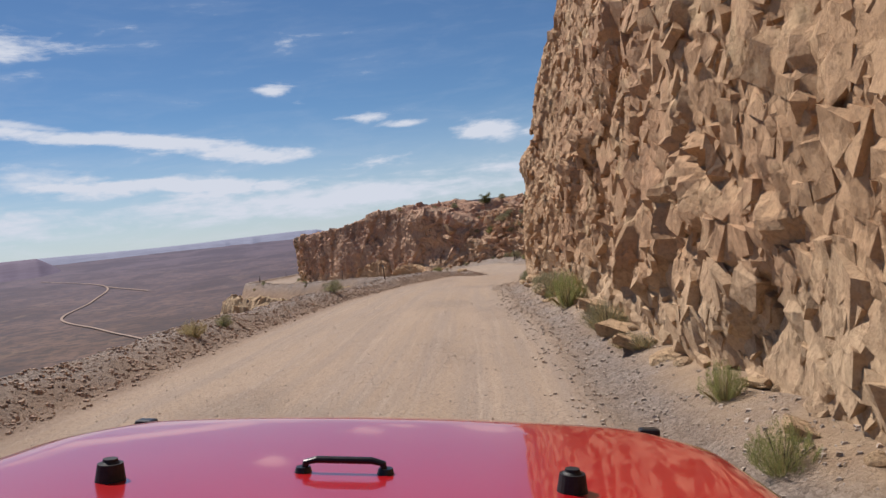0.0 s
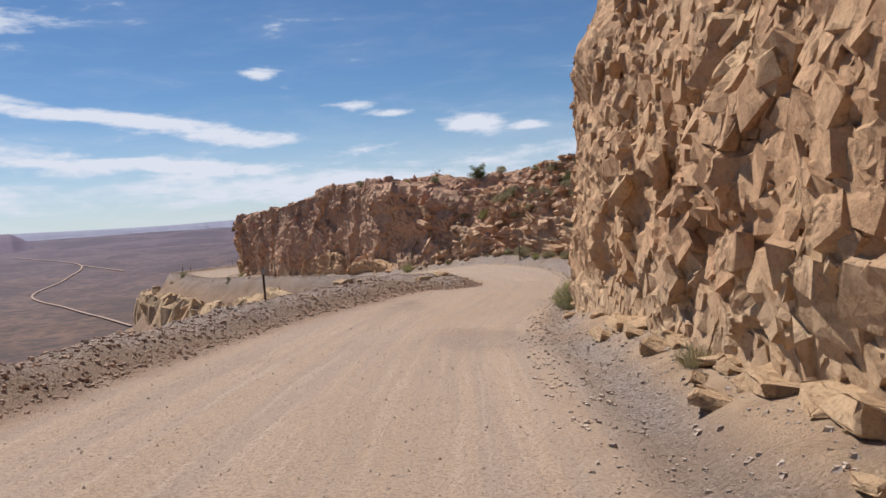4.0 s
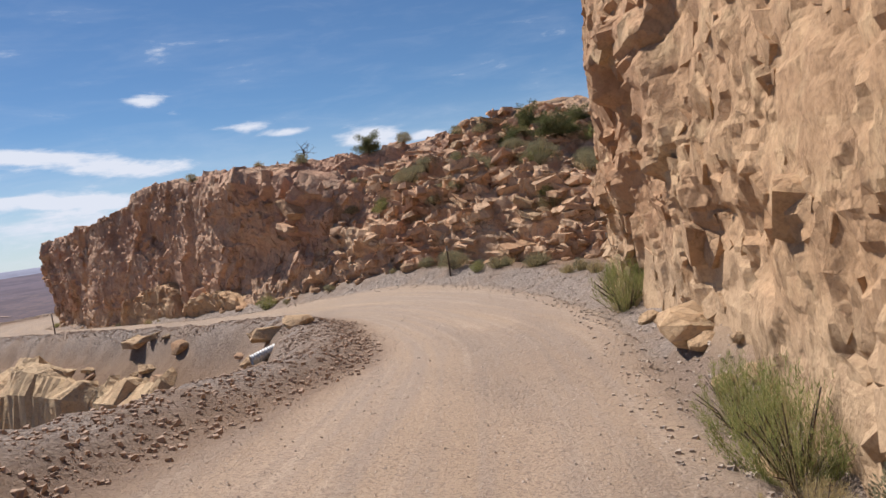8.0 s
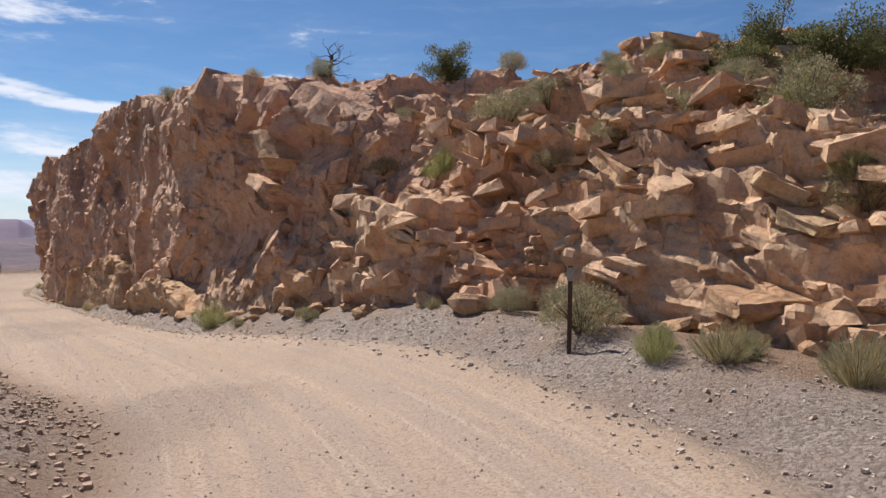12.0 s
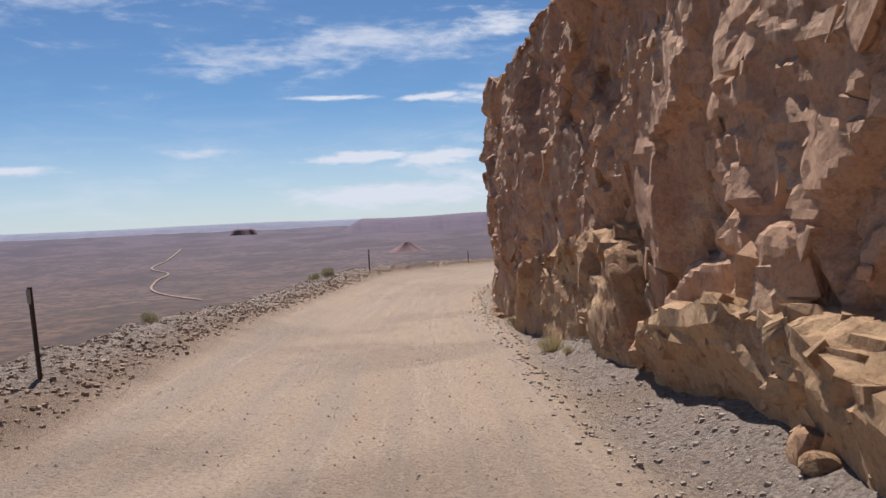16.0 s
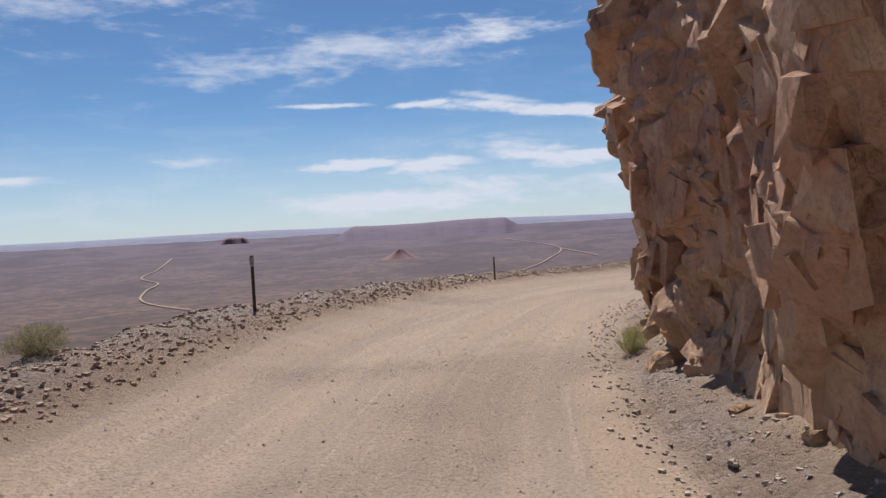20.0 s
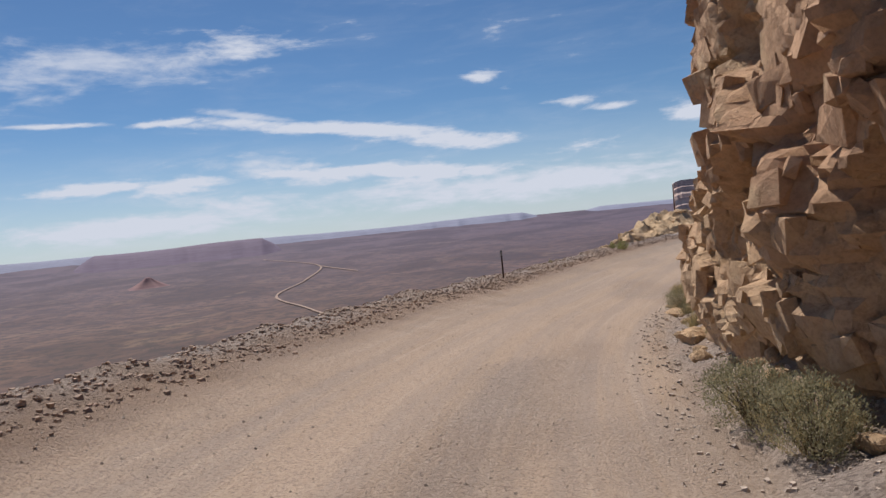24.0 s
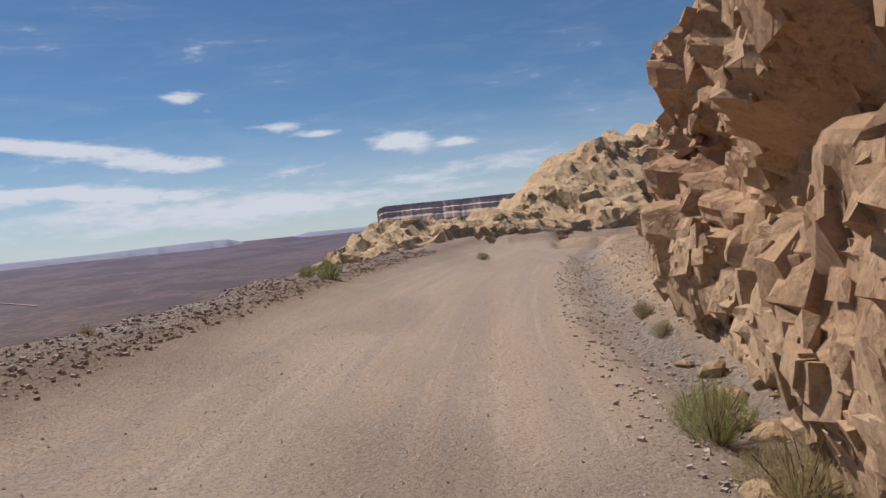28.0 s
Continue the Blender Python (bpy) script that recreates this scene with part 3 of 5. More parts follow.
def cliff(name, rows, mat, label, step=0.13, big=0.55, mid=0.22, small=0.06, tall=1.0, beds=0.25, bed=0.7, seed=1, base=None, side=1, depth=1.2, tail=14.0, terrace=0.0, pale=0.0, dip=24.0, bulges=()):
    """A rock wall along a line of (x, y, height of the face, its lean back, then the reach and height of the slope above)."""
    line = smooth_rows(rows, step)
    t = np.gradient(line[:, :2], axis=0)
    kernel = np.ones(15) / 15
    t = np.stack([np.convolve(np.pad(t[:, m], 7, mode="edge"), kernel, "valid") for m in (0, 1)], 1)
    t /= np.linalg.norm(t, axis=1)[:, None]
    backwards = np.stack([t[:, 1], -t[:, 0]], 1) * side
    floor = np.array([ground_at(*q) for q in line[:, :2]]) if base is None else np.interp(np.linspace(0, 1, len(line)), np.linspace(0, 1, len(base)), base)
    floor = np.convolve(np.pad(floor, 7, mode="edge"), kernel, "valid")
    face, lean, reach, top = line[:, 2], line[:, 3], line[:, 4], line[:, 5]
    n1 = int((face.max() + depth) / step)
    n2 = max(4, int(np.hypot(reach - lean, top - face).max() / (step if terrace else step * 2.5)))
    rise_ = np.cumsum(1 + 0.22 * np.maximum(np.arange(n1) * step - depth - 3.5, 0))
    rise_ = rise_[: int(np.searchsorted(rise_ * step, face.max() + depth)) + 1]
    v1, v2 = np.r_[0, rise_ / rise_[-1]], np.linspace(0, 1, n2 + 1)[1:]
    v3 = np.linspace(0, 1, 7)[1:]
    back = np.concatenate([lean[:, None] * (np.maximum(0, v1 * (face[:, None] + depth) - depth) / np.maximum(face[:, None], 0.1)) ** 1.7, lean[:, None] + (reach - lean)[:, None] * v2, reach[:, None] + tail * v3], 1)
    up = np.concatenate([v1 * (face[:, None] + depth) - depth, face[:, None] + (top - face)[:, None] * v2, top[:, None] + 1.0 * v3 - 9 * v3**3], 1)
    P = np.stack([line[:, None, 0] + backwards[:, None, 0] * back, line[:, None, 1] + backwards[:, None, 1] * back, floor[:, None] + up], -1)
    if terrace:
        slab = 0.62
        wave = 0.5 * layered(P.reshape(-1, 3) * 0.35, 3, seed + 60).reshape(up.shape) - 0.16 * P[:, :, 0]
        h = (P[:, :, 2] + wave) / slab
        level = np.floor(h) + step_up(h - np.floor(h), 0.3, 0.8)
        above = step_up(up, 0.6, 1.6) * (1 - step_up(up, top[:, None] - 0.6, top[:, None] + 0.2))
        P[:, :, 2] += terrace * (level - h) * slab * above
    steep = np.gradient(up, axis=1), np.gradient(back, axis=1)
    norm = np.hypot(*steep) + 1e-6
    flat, rise = steep[0] / norm, steep[1] / norm
    q = P.reshape(-1, 3)

    def bend(scale, s):
        return np.stack([layered(q * scale, 2, seed + s), layered(q * scale + 9, 2, seed + s + 1), layered(q * scale + 5, 2, seed + s + 2)], 1)

    w = (q + 0.45 * bend(0.33, 70) + 0.05 * bend(1.9, 76)) @ np.array(Euler((radians(dip * 0.6), radians(dip), radians(20))).to_matrix())
    broken = step_up(layered(q * 0.2, 3, seed + 50), -0.25, 0.3)
    chipped = step_up(layered(q * 0.6 + 3, 2, seed + 51), -0.3, 0.4)
    squash, shard = np.array([1.0, 1.0, 1.0 / tall]), np.array([1.0, 1.0, 1.15])
    f1, e1 = facets(w * 0.3 * squash, seed, 1.0, 0.06)
    d = big * 1.1 * f1 - big * 0.5 * (1 - step_up(e1, 0.0, 0.05))
    f2, e2 = facets(w * 0.8 * squash, seed + 20, 1.2, 0.08)
    d += mid * (0.35 + 0.75 * broken) * (f2 - 0.6 * (1 - step_up(e2, 0.0, 0.09)))
    f3, e3 = facets(w * 1.7 * shard, seed + 40, 1.0, 0.13)
    d += small * 1.5 * (0.25 + 0.9 * broken * chipped) * (f3 - 0.7 * (1 - step_up(e3, 0.0, 0.12)))
    f4, e4 = facets(w * 3.4 * shard, seed + 45, 0.9, 0.22)
    d += small * 0.6 * (0.15 + 1.0 * chipped * (1 - 0.6 * broken)) * f4
    layer = (q[:, 2] + 0.35 * layered(q * 0.3, 2, seed + 80) + 0.04 * q[:, 0]) / bed
    lid = np.floor(layer).astype(np.int64)
    d += beds * (scatter(lid, lid * 0, lid * 0, seed + 90) * 2 - 1) * (0.6 + 0.4 * layered(q * 0.25, 2, seed + 91)) * (0.4 + 0.6 * chipped)
    d = d.reshape(P.shape[:2])
    d *= 0.25 + 0.75 * step_up(up, -0.3, 0.9)
    for at, width, above, tall_, amount in bulges:
        d += amount * bell(line[:, 1:2], at, width) * bell(up, above, tall_)
    low_bed = pale * (1 - step_up(up + 0.5 * layered(q * 0.4, 3, seed + 97).reshape(up.shape), 0.5, 1.5))
    P[:, :, 0] -= backwards[:, None, 0] * d * flat
    P[:, :, 1] -= backwards[:, None, 1] * d * flat
    P[:, :, 2] += d * rise
    BEDS[name] = low_bed
    ob = sheet(name, P if side > 0 else P[::-1], mat, True, dict(pale_bed=low_bed if side > 0 else low_bed[::-1]), 17)
    return tagged(ob, label, "cliff", kind="structure"), P


wall_a, PA = cliff("cliff_face", [
    (2.9, -9, 15, 3.0, 20, 19), (2.7, 0, 15, 3.0, 20, 19), (2.6, 8.4, 15, 3.0, 20, 19), (2.5, 14.3, 15, 3.0, 20, 19), (2.5, 20, 14.5, 3.0, 20, 18), (2.5, 26, 14, 2.8, 20, 18), (2.4, 32, 13, 2.4, 18, 17),
    (2.4, 38, 12.5, 2.6, 16, 15), (2.35, 43, 12, 2.0, 14, 14), (2.85, 47.5, 10.8, 1.6, 12, 13), (3.75, 51.5, 9.6, 0.9, 11, 11.5), (4.4, 55, 8.8, 0.1, 10, 9.8), (4.95, 58.2, 7.4, -0.3, 8, 8.2), (5.75, 61.5, 5.4, 0.1, 6, 6.2), (6.9, 65, 3.2, 1.2, 5, 4.2), (9.6, 68, 1.6, 1.2, 5, 3.0),
], ROCK_TAN, "tall chiselled tan sandstone road cut beside the gravel road", step=0.095, tall=1.15, big=0.16, mid=0.17, small=0.09, beds=0.06, bed=0.9, seed=3, pale=1.0, dip=32.0, bulges=((43.0, 2.5, 6.2, 0.8, 0.5),))
wall_b, PB = cliff("rocky_hillside", [
    (10.5, 66.0, 1.6, 1.7, 12, 4.0), (8.6, 68.4, 1.8, 1.7, 12, 4.8), (6.6, 70.0, 2.2, 1.7, 12.5, 5.4), (4.9, 71.4, 2.6, 1.7, 12.5, 6.0), (3.2, 72.8, 3.0, 1.9, 12, 6.4), (1.4, 74.3, 3.3, 2.2, 11, 6.5), (-0.6, 76.0, 3.6, 2.5, 10, 6.2), (-2.6, 78.0, 3.8, 2.8, 8, 5.8),
], ROCK_RED, "layered red-brown sandstone hillside with ledges and scrub", step=0.115, tall=0.5, big=0.3, mid=0.24, small=0.12, beds=0.22, bed=0.45, seed=5, terrace=0.7)
wall_c, PC = cliff("shaded_cliff_face", [
    (0.2, 75.6, 3.0, 2.4, 8, 5.6), (-1.6, 77.0, 4.0, 1.7, 8, 5.8), (-3.4, 78.9, 4.9, 1.0, 7, 5.9), (-5.2, 81.0, 5.6, 0.6, 7, 6.2), (-7.2, 83.8, 6.4, 0.4, 7, 6.8), (-9.5, 87.0, 6.9, 0.3, 7, 7.2), (-12.1, 90.2, 7.1, 0.2, 7, 7.3), (-15.2, 93.5, 7.0, 0.2, 7, 7.2), (-17.8, 96.5, 6.6, 0.2, 7, 6.9), (-19.4, 99.5, 6.4, -0.1, 7, 6.6), (-21.75, 103.7, 6.0, -0.45, 7, 6.2), (-23.95, 107.8, 5.8, -0.5, 7, 6.0), (-25.4, 111.5, 5.4, -0.4, 6, 5.6),
], ROCK_STAINED, "sheer shaded red-brown sandstone wall above the road", step=0.085, tall=1.5, big=0.26, mid=0.27, small=0.11, beds=0.07, seed=7, pale=0.6, bulges=((80.5, 4.0, 5.6, 0.5, 0.4), (81.0, 2.2, 2.2, 1.2, -0.9), (109.0, 4.0, 3.0, 3.0, 0.15)))
wall_d, PD = cliff("broken_cliff_face", [
    (-24.9, 109.5, 5.2, -0.4, 6, 5.6), (-26.2, 113.8, 5.4, -0.5, 6, 6.0), (-27.3, 118.2, 5.8, -0.6, 6, 6.4), (-28.2, 122.8, 6.0, -0.5, 6, 6.6), (-29.3, 127.5, 6.4, 0.2, 6, 7.0), (-29.9, 131.5, 6.2, 1.2, 6, 7.0), (-29.85, 135.7, 5.2, 1.7, 6, 6.8), (-30.25, 139.8, 4.6, 1.3, 5, 6.4), (-29.85, 143.5, 4.8, 1.0, 5, 6.4), (-28.9, 147.5, 4.8, 1.0, 5, 6.2), (-27.8, 152.5, 4.6, 1.2, 6, 6.2), (-25.4, 157.5, 4.2, 1.4, 7, 6), (-22.0, 161.5, 3.4, 1.2, 7, 5.6),
], ROCK_GOLD, "broken tan sandstone wall with overhanging ledges", step=0.09, tall=0.8, big=0.33, mid=0.28, small=0.10, beds=0.2, bed=0.8, seed=9, pale=0.8, tail=5.0, bulges=((151.0, 3.0, 3.3, 0.6, 0.6), (143.5, 2.5, 2.4, 0.8, 0.3), (136.0, 4.0, 4.5, 0.8, 0.4), (148.0, 2.5, 5.0, 0.7, 0.4)))
wall_h, PH = cliff("rock_bench", [
    (-6.1, 82.0, 0.02, 0.0, 0.3, 0.02), (-6.8, 82.8, 0.5, -0.1, 0.6, 0.6), (-7.5, 84.1, 0.85, -0.2, 1.2, 1.0), (-8.7, 85.8, 0.85, -0.25, 1.3, 1.0), (-9.7, 86.8, 0.75, -0.2, 1.2, 0.95), (-10.3, 87.6, 0.2, 0.0, 0.8, 0.35), (-11.0, 88.2, 1.35, 0.05, 1.1, 1.6), (-11.9, 89.5, 1.7, 0.15, 1.2, 2.0), (-13.2, 90.8, 1.75, 0.1, 1.2, 2.1), (-14.3, 91.9, 1.65, 0.1, 1.1, 2.0), (-14.9, 92.5, 1.2, 0.1, 0.9, 1.5), (-15.3, 93.0, 0.02, 0.0, 0.3, 0.02),
], ROCK_TAN, "rounded low bench of tan rock under the shaded wall", step=0.09, tall=0.8, big=0.14, mid=0.12, small=0.05, beds=0.1, seed=19, tail=1.2, depth=0.5)


def hulls(count, seed, flat):
    """Angular convex blocks about one metre long, as corners and triangles."""
    r, made = random.Random(seed), []
    for _ in range(count):
        bm = bmesh.new()
        for k in range(12):
            p = Vector((1 if k & 1 else -1, 1 if k & 2 else -1, 1 if k & 4 else -1)) if k < 8 else Vector((r.uniform(-1, 1), r.uniform(-1, 1), r.choice((-1, 1))))
            p = Vector((p.x * r.uniform(0.5, 1.0), p.y * r.uniform(0.5, 1.0), p.z * r.uniform(0.62, 1.0)))
            bm.verts.new((p.x * 0.5, p.y * 0.42, p.z * 0.5 * flat))
        found = bmesh.ops.convex_hull(bm, input=bm.verts[:])
        bmesh.ops.delete(bm, geom=list({g for g in found["geom_interior"] + found["geom_unused"] if isinstance(g, bmesh.types.BMVert)}), context="VERTS")
        bmesh.ops.triangulate(bm, faces=bm.faces[:])
        bmesh.ops.recalc_face_normals(bm, faces=bm.faces[:])
        bm.verts.index_update()
        made.append((np.array([v.co[:] for v in bm.verts]), np.array([[v.index for v in f.verts] for f in bm.faces])))
        bm.free()
    return made


def broken_blocks(wall, grid, mat, count, sizes, seed, low=6, high=-8, flat=0.7, dip=20.0, loose=16.0, sink=0.36, ends=4, cover=-0.15, twist=360.0, side=1, slab=False, smooth=(0.0, 0.0, 1.0)):
    """Joint-bounded blocks that stand a little proud of a wall, as one part of it."""
    r = np.random.RandomState(seed)
    shapes = hulls(14, seed, flat)
    across, upward = np.gradient(grid, axis=0), np.gradient(grid, axis=1)
    out = np.cross(upward, across) * side
    out /= np.linalg.norm(out, axis=2)[:, :, None] + 1e-9
    for axis in (0, 1):
        out = (out + np.roll(out, 3, axis) + np.roll(out, -3, axis)) / 3
    way = grid[1:, 0] - grid[:-1, 0]
    along_ = np.degrees(np.arctan2(way[:, 1], way[:, 0]))
    u, v = r.randint(ends, grid.shape[0] - ends, count * 2), r.randint(low, grid.shape[1] + high, count * 2)
    keep = layered(grid[u, v] * 0.55, 3, seed + 7) > cover
    massive = (grid[u, v, 1] > smooth[0]) & (grid[u, v, 1] < smooth[1])
    keep &= ~massive | (r.rand(len(u)) < smooth[2])
    u, v = u[keep][:count], v[keep][:count]
    bed = BEDS[wall.name][u, v]
    verts, faces, pale, total = [], [], [], 0
    for k in range(len(u)):
        co, tri = shapes[r.randint(len(shapes))]
        size = sizes[0] + (sizes[1] - sizes[0]) * r.rand() ** 2.2
        if slab:
            face = out[u[k], v[k]] + r.randn(3) * radians(loose)
            face /= np.linalg.norm(face)
            level = np.cross((0.0, 0.0, 1.0), face)
            level /= np.linalg.norm(level) + 1e-9
            spin = radians(dip + r.randn() * twist)
            long = level * math.cos(spin) + np.cross(face, level) * math.sin(spin)
            turn = np.column_stack((long, np.cross(face, long), face))
        else:
            turn = np.array(Euler((radians(dip * 0.5 + r.randn() * loose), radians(dip + r.randn() * loose), radians(along_[u[k]] + (r.rand() - 0.5) * twist))).to_matrix())
        verts.append(co * size * (0.8 + 0.5 * r.rand(3)) @ turn.T + grid[u[k], v[k]] - out[u[k], v[k]] * size * sink)
        faces.append(tri + total)
        pale.append(np.full(len(co), bed[k]))
        total += len(co)
    verts, faces = np.concatenate(verts), np.concatenate(faces)
    mesh = bpy.data.meshes.new("broken_blocks")
    mesh.vertices.add(len(verts))
    mesh.vertices.foreach_set("co", verts.reshape(-1).astype(np.float32))
    mesh.loops.add(faces.size)
    mesh.loops.foreach_set("vertex_index", faces.reshape(-1).astype(np.int32))
    mesh.polygons.add(len(faces))
    mesh.polygons.foreach_set("loop_start", np.arange(0, faces.size, 3, dtype=np.int32))
    mesh.polygons.foreach_set("use_smooth", np.full(len(faces), False))
    mesh.attributes.new("pale_bed", "FLOAT", "POINT").data.foreach_set("value", np.concatenate(pale).astype(np.float32))
    mesh.materials.append(mat)
    mesh.update(calc_edges=True)
    ob = new("broken_blocks", mesh)
    ob.parent = wall
    return tagged(ob, kind="stuff")


broken_blocks(wall_a, PA, ROCK_TAN, 24000, (0.12, 0.62), 101, flat=0.4, dip=-28, loose=9.0, sink=0.13, cover=-0.2, twist=22, slab=True, smooth=(40.0, 58.0, 0.12))
broken_blocks(wall_b, PB, ROCK_RED, 3000, (0.2, 1.0), 102, flat=0.34, dip=8, loose=8, sink=0.28, twist=80)
broken_blocks(wall_c, PC, ROCK_STAINED, 3000, (0.15, 0.7), 103, flat=0.45, dip=80, loose=9, sink=0.15, cover=-0.05, twist=16, slab=True, smooth=(79.0, 101.0, 0.22))
broken_blocks(wall_d, PD, ROCK_GOLD, 8000, (0.14, 0.62), 104, flat=0.42, dip=6, loose=9, sink=0.14, twist=14, slab=True, smooth=(124.0, 175.0, 0.5))
broken_blocks(wall_h, PH, ROCK_TAN, 300, (0.15, 0.5), 105, low=3, flat=0.6, dip=10, sink=0.38)


def valley_ledge():
    """The rock under the road's outer edge, down to the lower bench."""
    rows, low = [], []
    for k in range(0, len(LINE), 14):
        if 69 < LINE[k, 1] < 126:
            away = LINE[k, 4] + 2.2 - 0.5 * max(0, 4 - len(rows))
            h = min(4.2, 0.7 + 0.45 * len(rows))
            rows.append((LINE[k, 0] - TANGENT[k, 1] * away, LINE[k, 1] + TANGENT[k, 0] * away, h, 0.9, 1.5, h + 0.3))
            low.append(LINE[k, 2] - 0.85 - 0.6 * float(step_up(LINE[k, 1], 78, 86)) - h - 0.35 * max(0, 4 - len(rows)))
    return rows, low


rows, low = valley_ledge()
wall_e, PE = cliff("rock_ledge", rows, ROCK_PALE, "pale yellow layered sandstone ledge under the road's outer edge", step=0.16, big=0.45, mid=0.36, small=0.1, beds=0.3, tall=0.7, seed=13, base=low, side=-1, tail=2.5, depth=3.0)
broken_blocks(wall_e, PE, ROCK_PALE, 2600, (0.2, 0.9), 106, flat=0.45, dip=6, loose=10, sink=0.28, side=-1)
wall_f, PF = cliff("rock_dome", [
    (-7, 192, 2.6, 2.5, 10, 7.6), (-12, 191, 2.2, 2.5, 10, 7.0), (-16.5, 190, 1.8, 2.5, 9.5, 5.8), (-20, 189.5, 1.3, 2.2, 8, 4.0), (-23.5, 189, 0.8, 1.5, 6, 2.0),
], ROCK_PALE, "smooth pale layered sandstone dome beside the road", step=0.22, big=0.45, mid=0.3, beds=0.35, bed=0.5, tall=0.4, seed=15, base=[-7.9, -7.9, -7.9], depth=2.5)
wall_g, PG = cliff("low_outcrop", [
    (-20, 189, 1.0, 1.0, 5, 1.7), (-24, 187.5, 1.2, 1.0, 5, 2.0), (-28, 185, 1.3, 1.0, 5, 2.1), (-32, 182.5, 1.2, 1.0, 5, 1.8), (-36, 181, 0.9, 0.8, 4, 1.3), (-39, 182, 0.5, 0.6, 3, 0.7),
], ROCK_PALE, "low yellow sandstone outcrop at the road's bend", step=0.22, big=0.4, mid=0.3, beds=0.3, bed=0.5, tall=0.5, seed=17, base=[-7.9, -7.9, -8.0, -8.2, -8.6, -9.2], tail=3, depth=2.5)
broken_blocks(wall_f, PF, ROCK_PALE, 500, (0.3, 1.3), 107, flat=0.3, dip=5, loose=6)
broken_blocks(wall_g, PG, ROCK_PALE, 700, (0.3, 1.1), 108, flat=0.35, dip=5, loose=8)


# ---- helpers for things ----
def part(name, bm, mat, parent=None, label=""):
    mesh = bpy.data.meshes.new(name)
    bm.to_mesh(mesh)
    bm.free()
    mesh.materials.append(mat)
    ob = new(name, mesh)
    ob.parent = parent
    return tagged(ob, label) if label else ob


def raw(name, verts, faces, mat, parent=None):
    mesh = bpy.data.meshes.new(name)
    mesh.from_pydata(verts, [], faces)
    mesh.materials.append(mat)
    ob = new(name, mesh)
    ob.parent = parent
    return ob


def thing(name, label, category, m=None, group=""):
    ob = new(name)
    ob.empty_display_size = 0.2
    if m is not None:
        ob.matrix_basis = m
    return tagged(ob, label, category, group)


def tube(bm, points, radii, sides=6):
    """A bent rod through points."""
    rings = []
    for k, (p, r) in enumerate(zip(points, radii)):
        a, b = Vector(points[max(k - 1, 0)]), Vector(points[min(k + 1, len(points) - 1)])
        q = (b - a).to_track_quat("Z", "Y")
        rings.append([bm.verts.new(Vector(p) + q @ Vector((r * math.cos(6.2832 * s / sides), r * math.sin(6.2832 * s / sides), 0))) for s in range(sides)])
    for one, two in zip(rings, rings[1:]):
        for s in range(sides):
            bm.faces.new((one[s], one[(s + 1) % sides], two[(s + 1) % sides], two[s]))
    bm.faces.new(rings[0][::-1])
    bm.faces.new(rings[-1])


def block(bm, centre, size, bevel=0.0, turn=None):
    made = bmesh.ops.create_cube(bm, size=1.0)["verts"]
    m = Matrix.Translation(centre) @ (turn or Matrix()) @ Matrix.Diagonal((*size, 1))
    bmesh.ops.transform(bm, matrix=m, verts=made)
    if bevel:
        edges = list({e for v in made for e in v.link_edges})
        bmesh.ops.bevel(bm, geom=edges, offset=bevel, segments=2, affect="EDGES", profile=0.6)


# ---- shrubs and trees ----
def leaf_cloud(rng, centres, radius, count, size, narrow=0.4, up=0.2):
    """Small leaf faces round some centres."""
    verts, faces = [], []
    for _ in range(count):
        c = centres[rng.randrange(len(centres))]
        d = Vector((rng.gauss(0, 1), rng.gauss(0, 1), rng.gauss(0, 1)))
        d = d.normalized() * radius * rng.random() ** 0.45
        p = Vector(c) + Vector((d.x, d.y, d.z * 0.85))
        out = Vector((d.x, d.y, d.z + up * radius)).normalized()
        a = out * size * (0.6 + 0.8 * rng.random())
        b = out.cross(Vector((rng.gauss(0, 1), rng.gauss(0, 1), rng.gauss(0, 1)))).normalized() * size * narrow
        k = len(verts)
        verts += [p - b * 0.4, p + a * 0.5 + b, p + a, p + a * 0.5 - b]
        faces.append((k, k + 1, k + 2, k + 3))
    return verts, faces


def blades(rng, count, height, spread_, width):
    verts, faces = [], []
    for _ in range(count):
        a, r = rng.random() * 6.2832, spread_ * rng.random() ** 0.7
        h = height * (0.55 + 0.5 * rng.random()) * (1 - 0.45 * (r / spread_) ** 2)
        base = Vector((math.cos(a) * r * 0.3, math.sin(a) * r * 0.3, -0.03))
        tip = Vector((math.cos(a) * r, math.sin(a) * r, h))
        mid = (base + tip) / 2 + Vector((rng.gauss(0, 0.03), rng.gauss(0, 0.03), 0.1 * h))
        side = Vector((-math.sin(a + rng.random()), math.cos(a + rng.random()), 0)) * width
        k = len(verts)
        verts += [base - side, base + side, mid + side * 0.8, tip, mid - side * 0.8]
        faces.append((k, k + 1, k + 2, k + 3, k + 4))
    return verts, faces


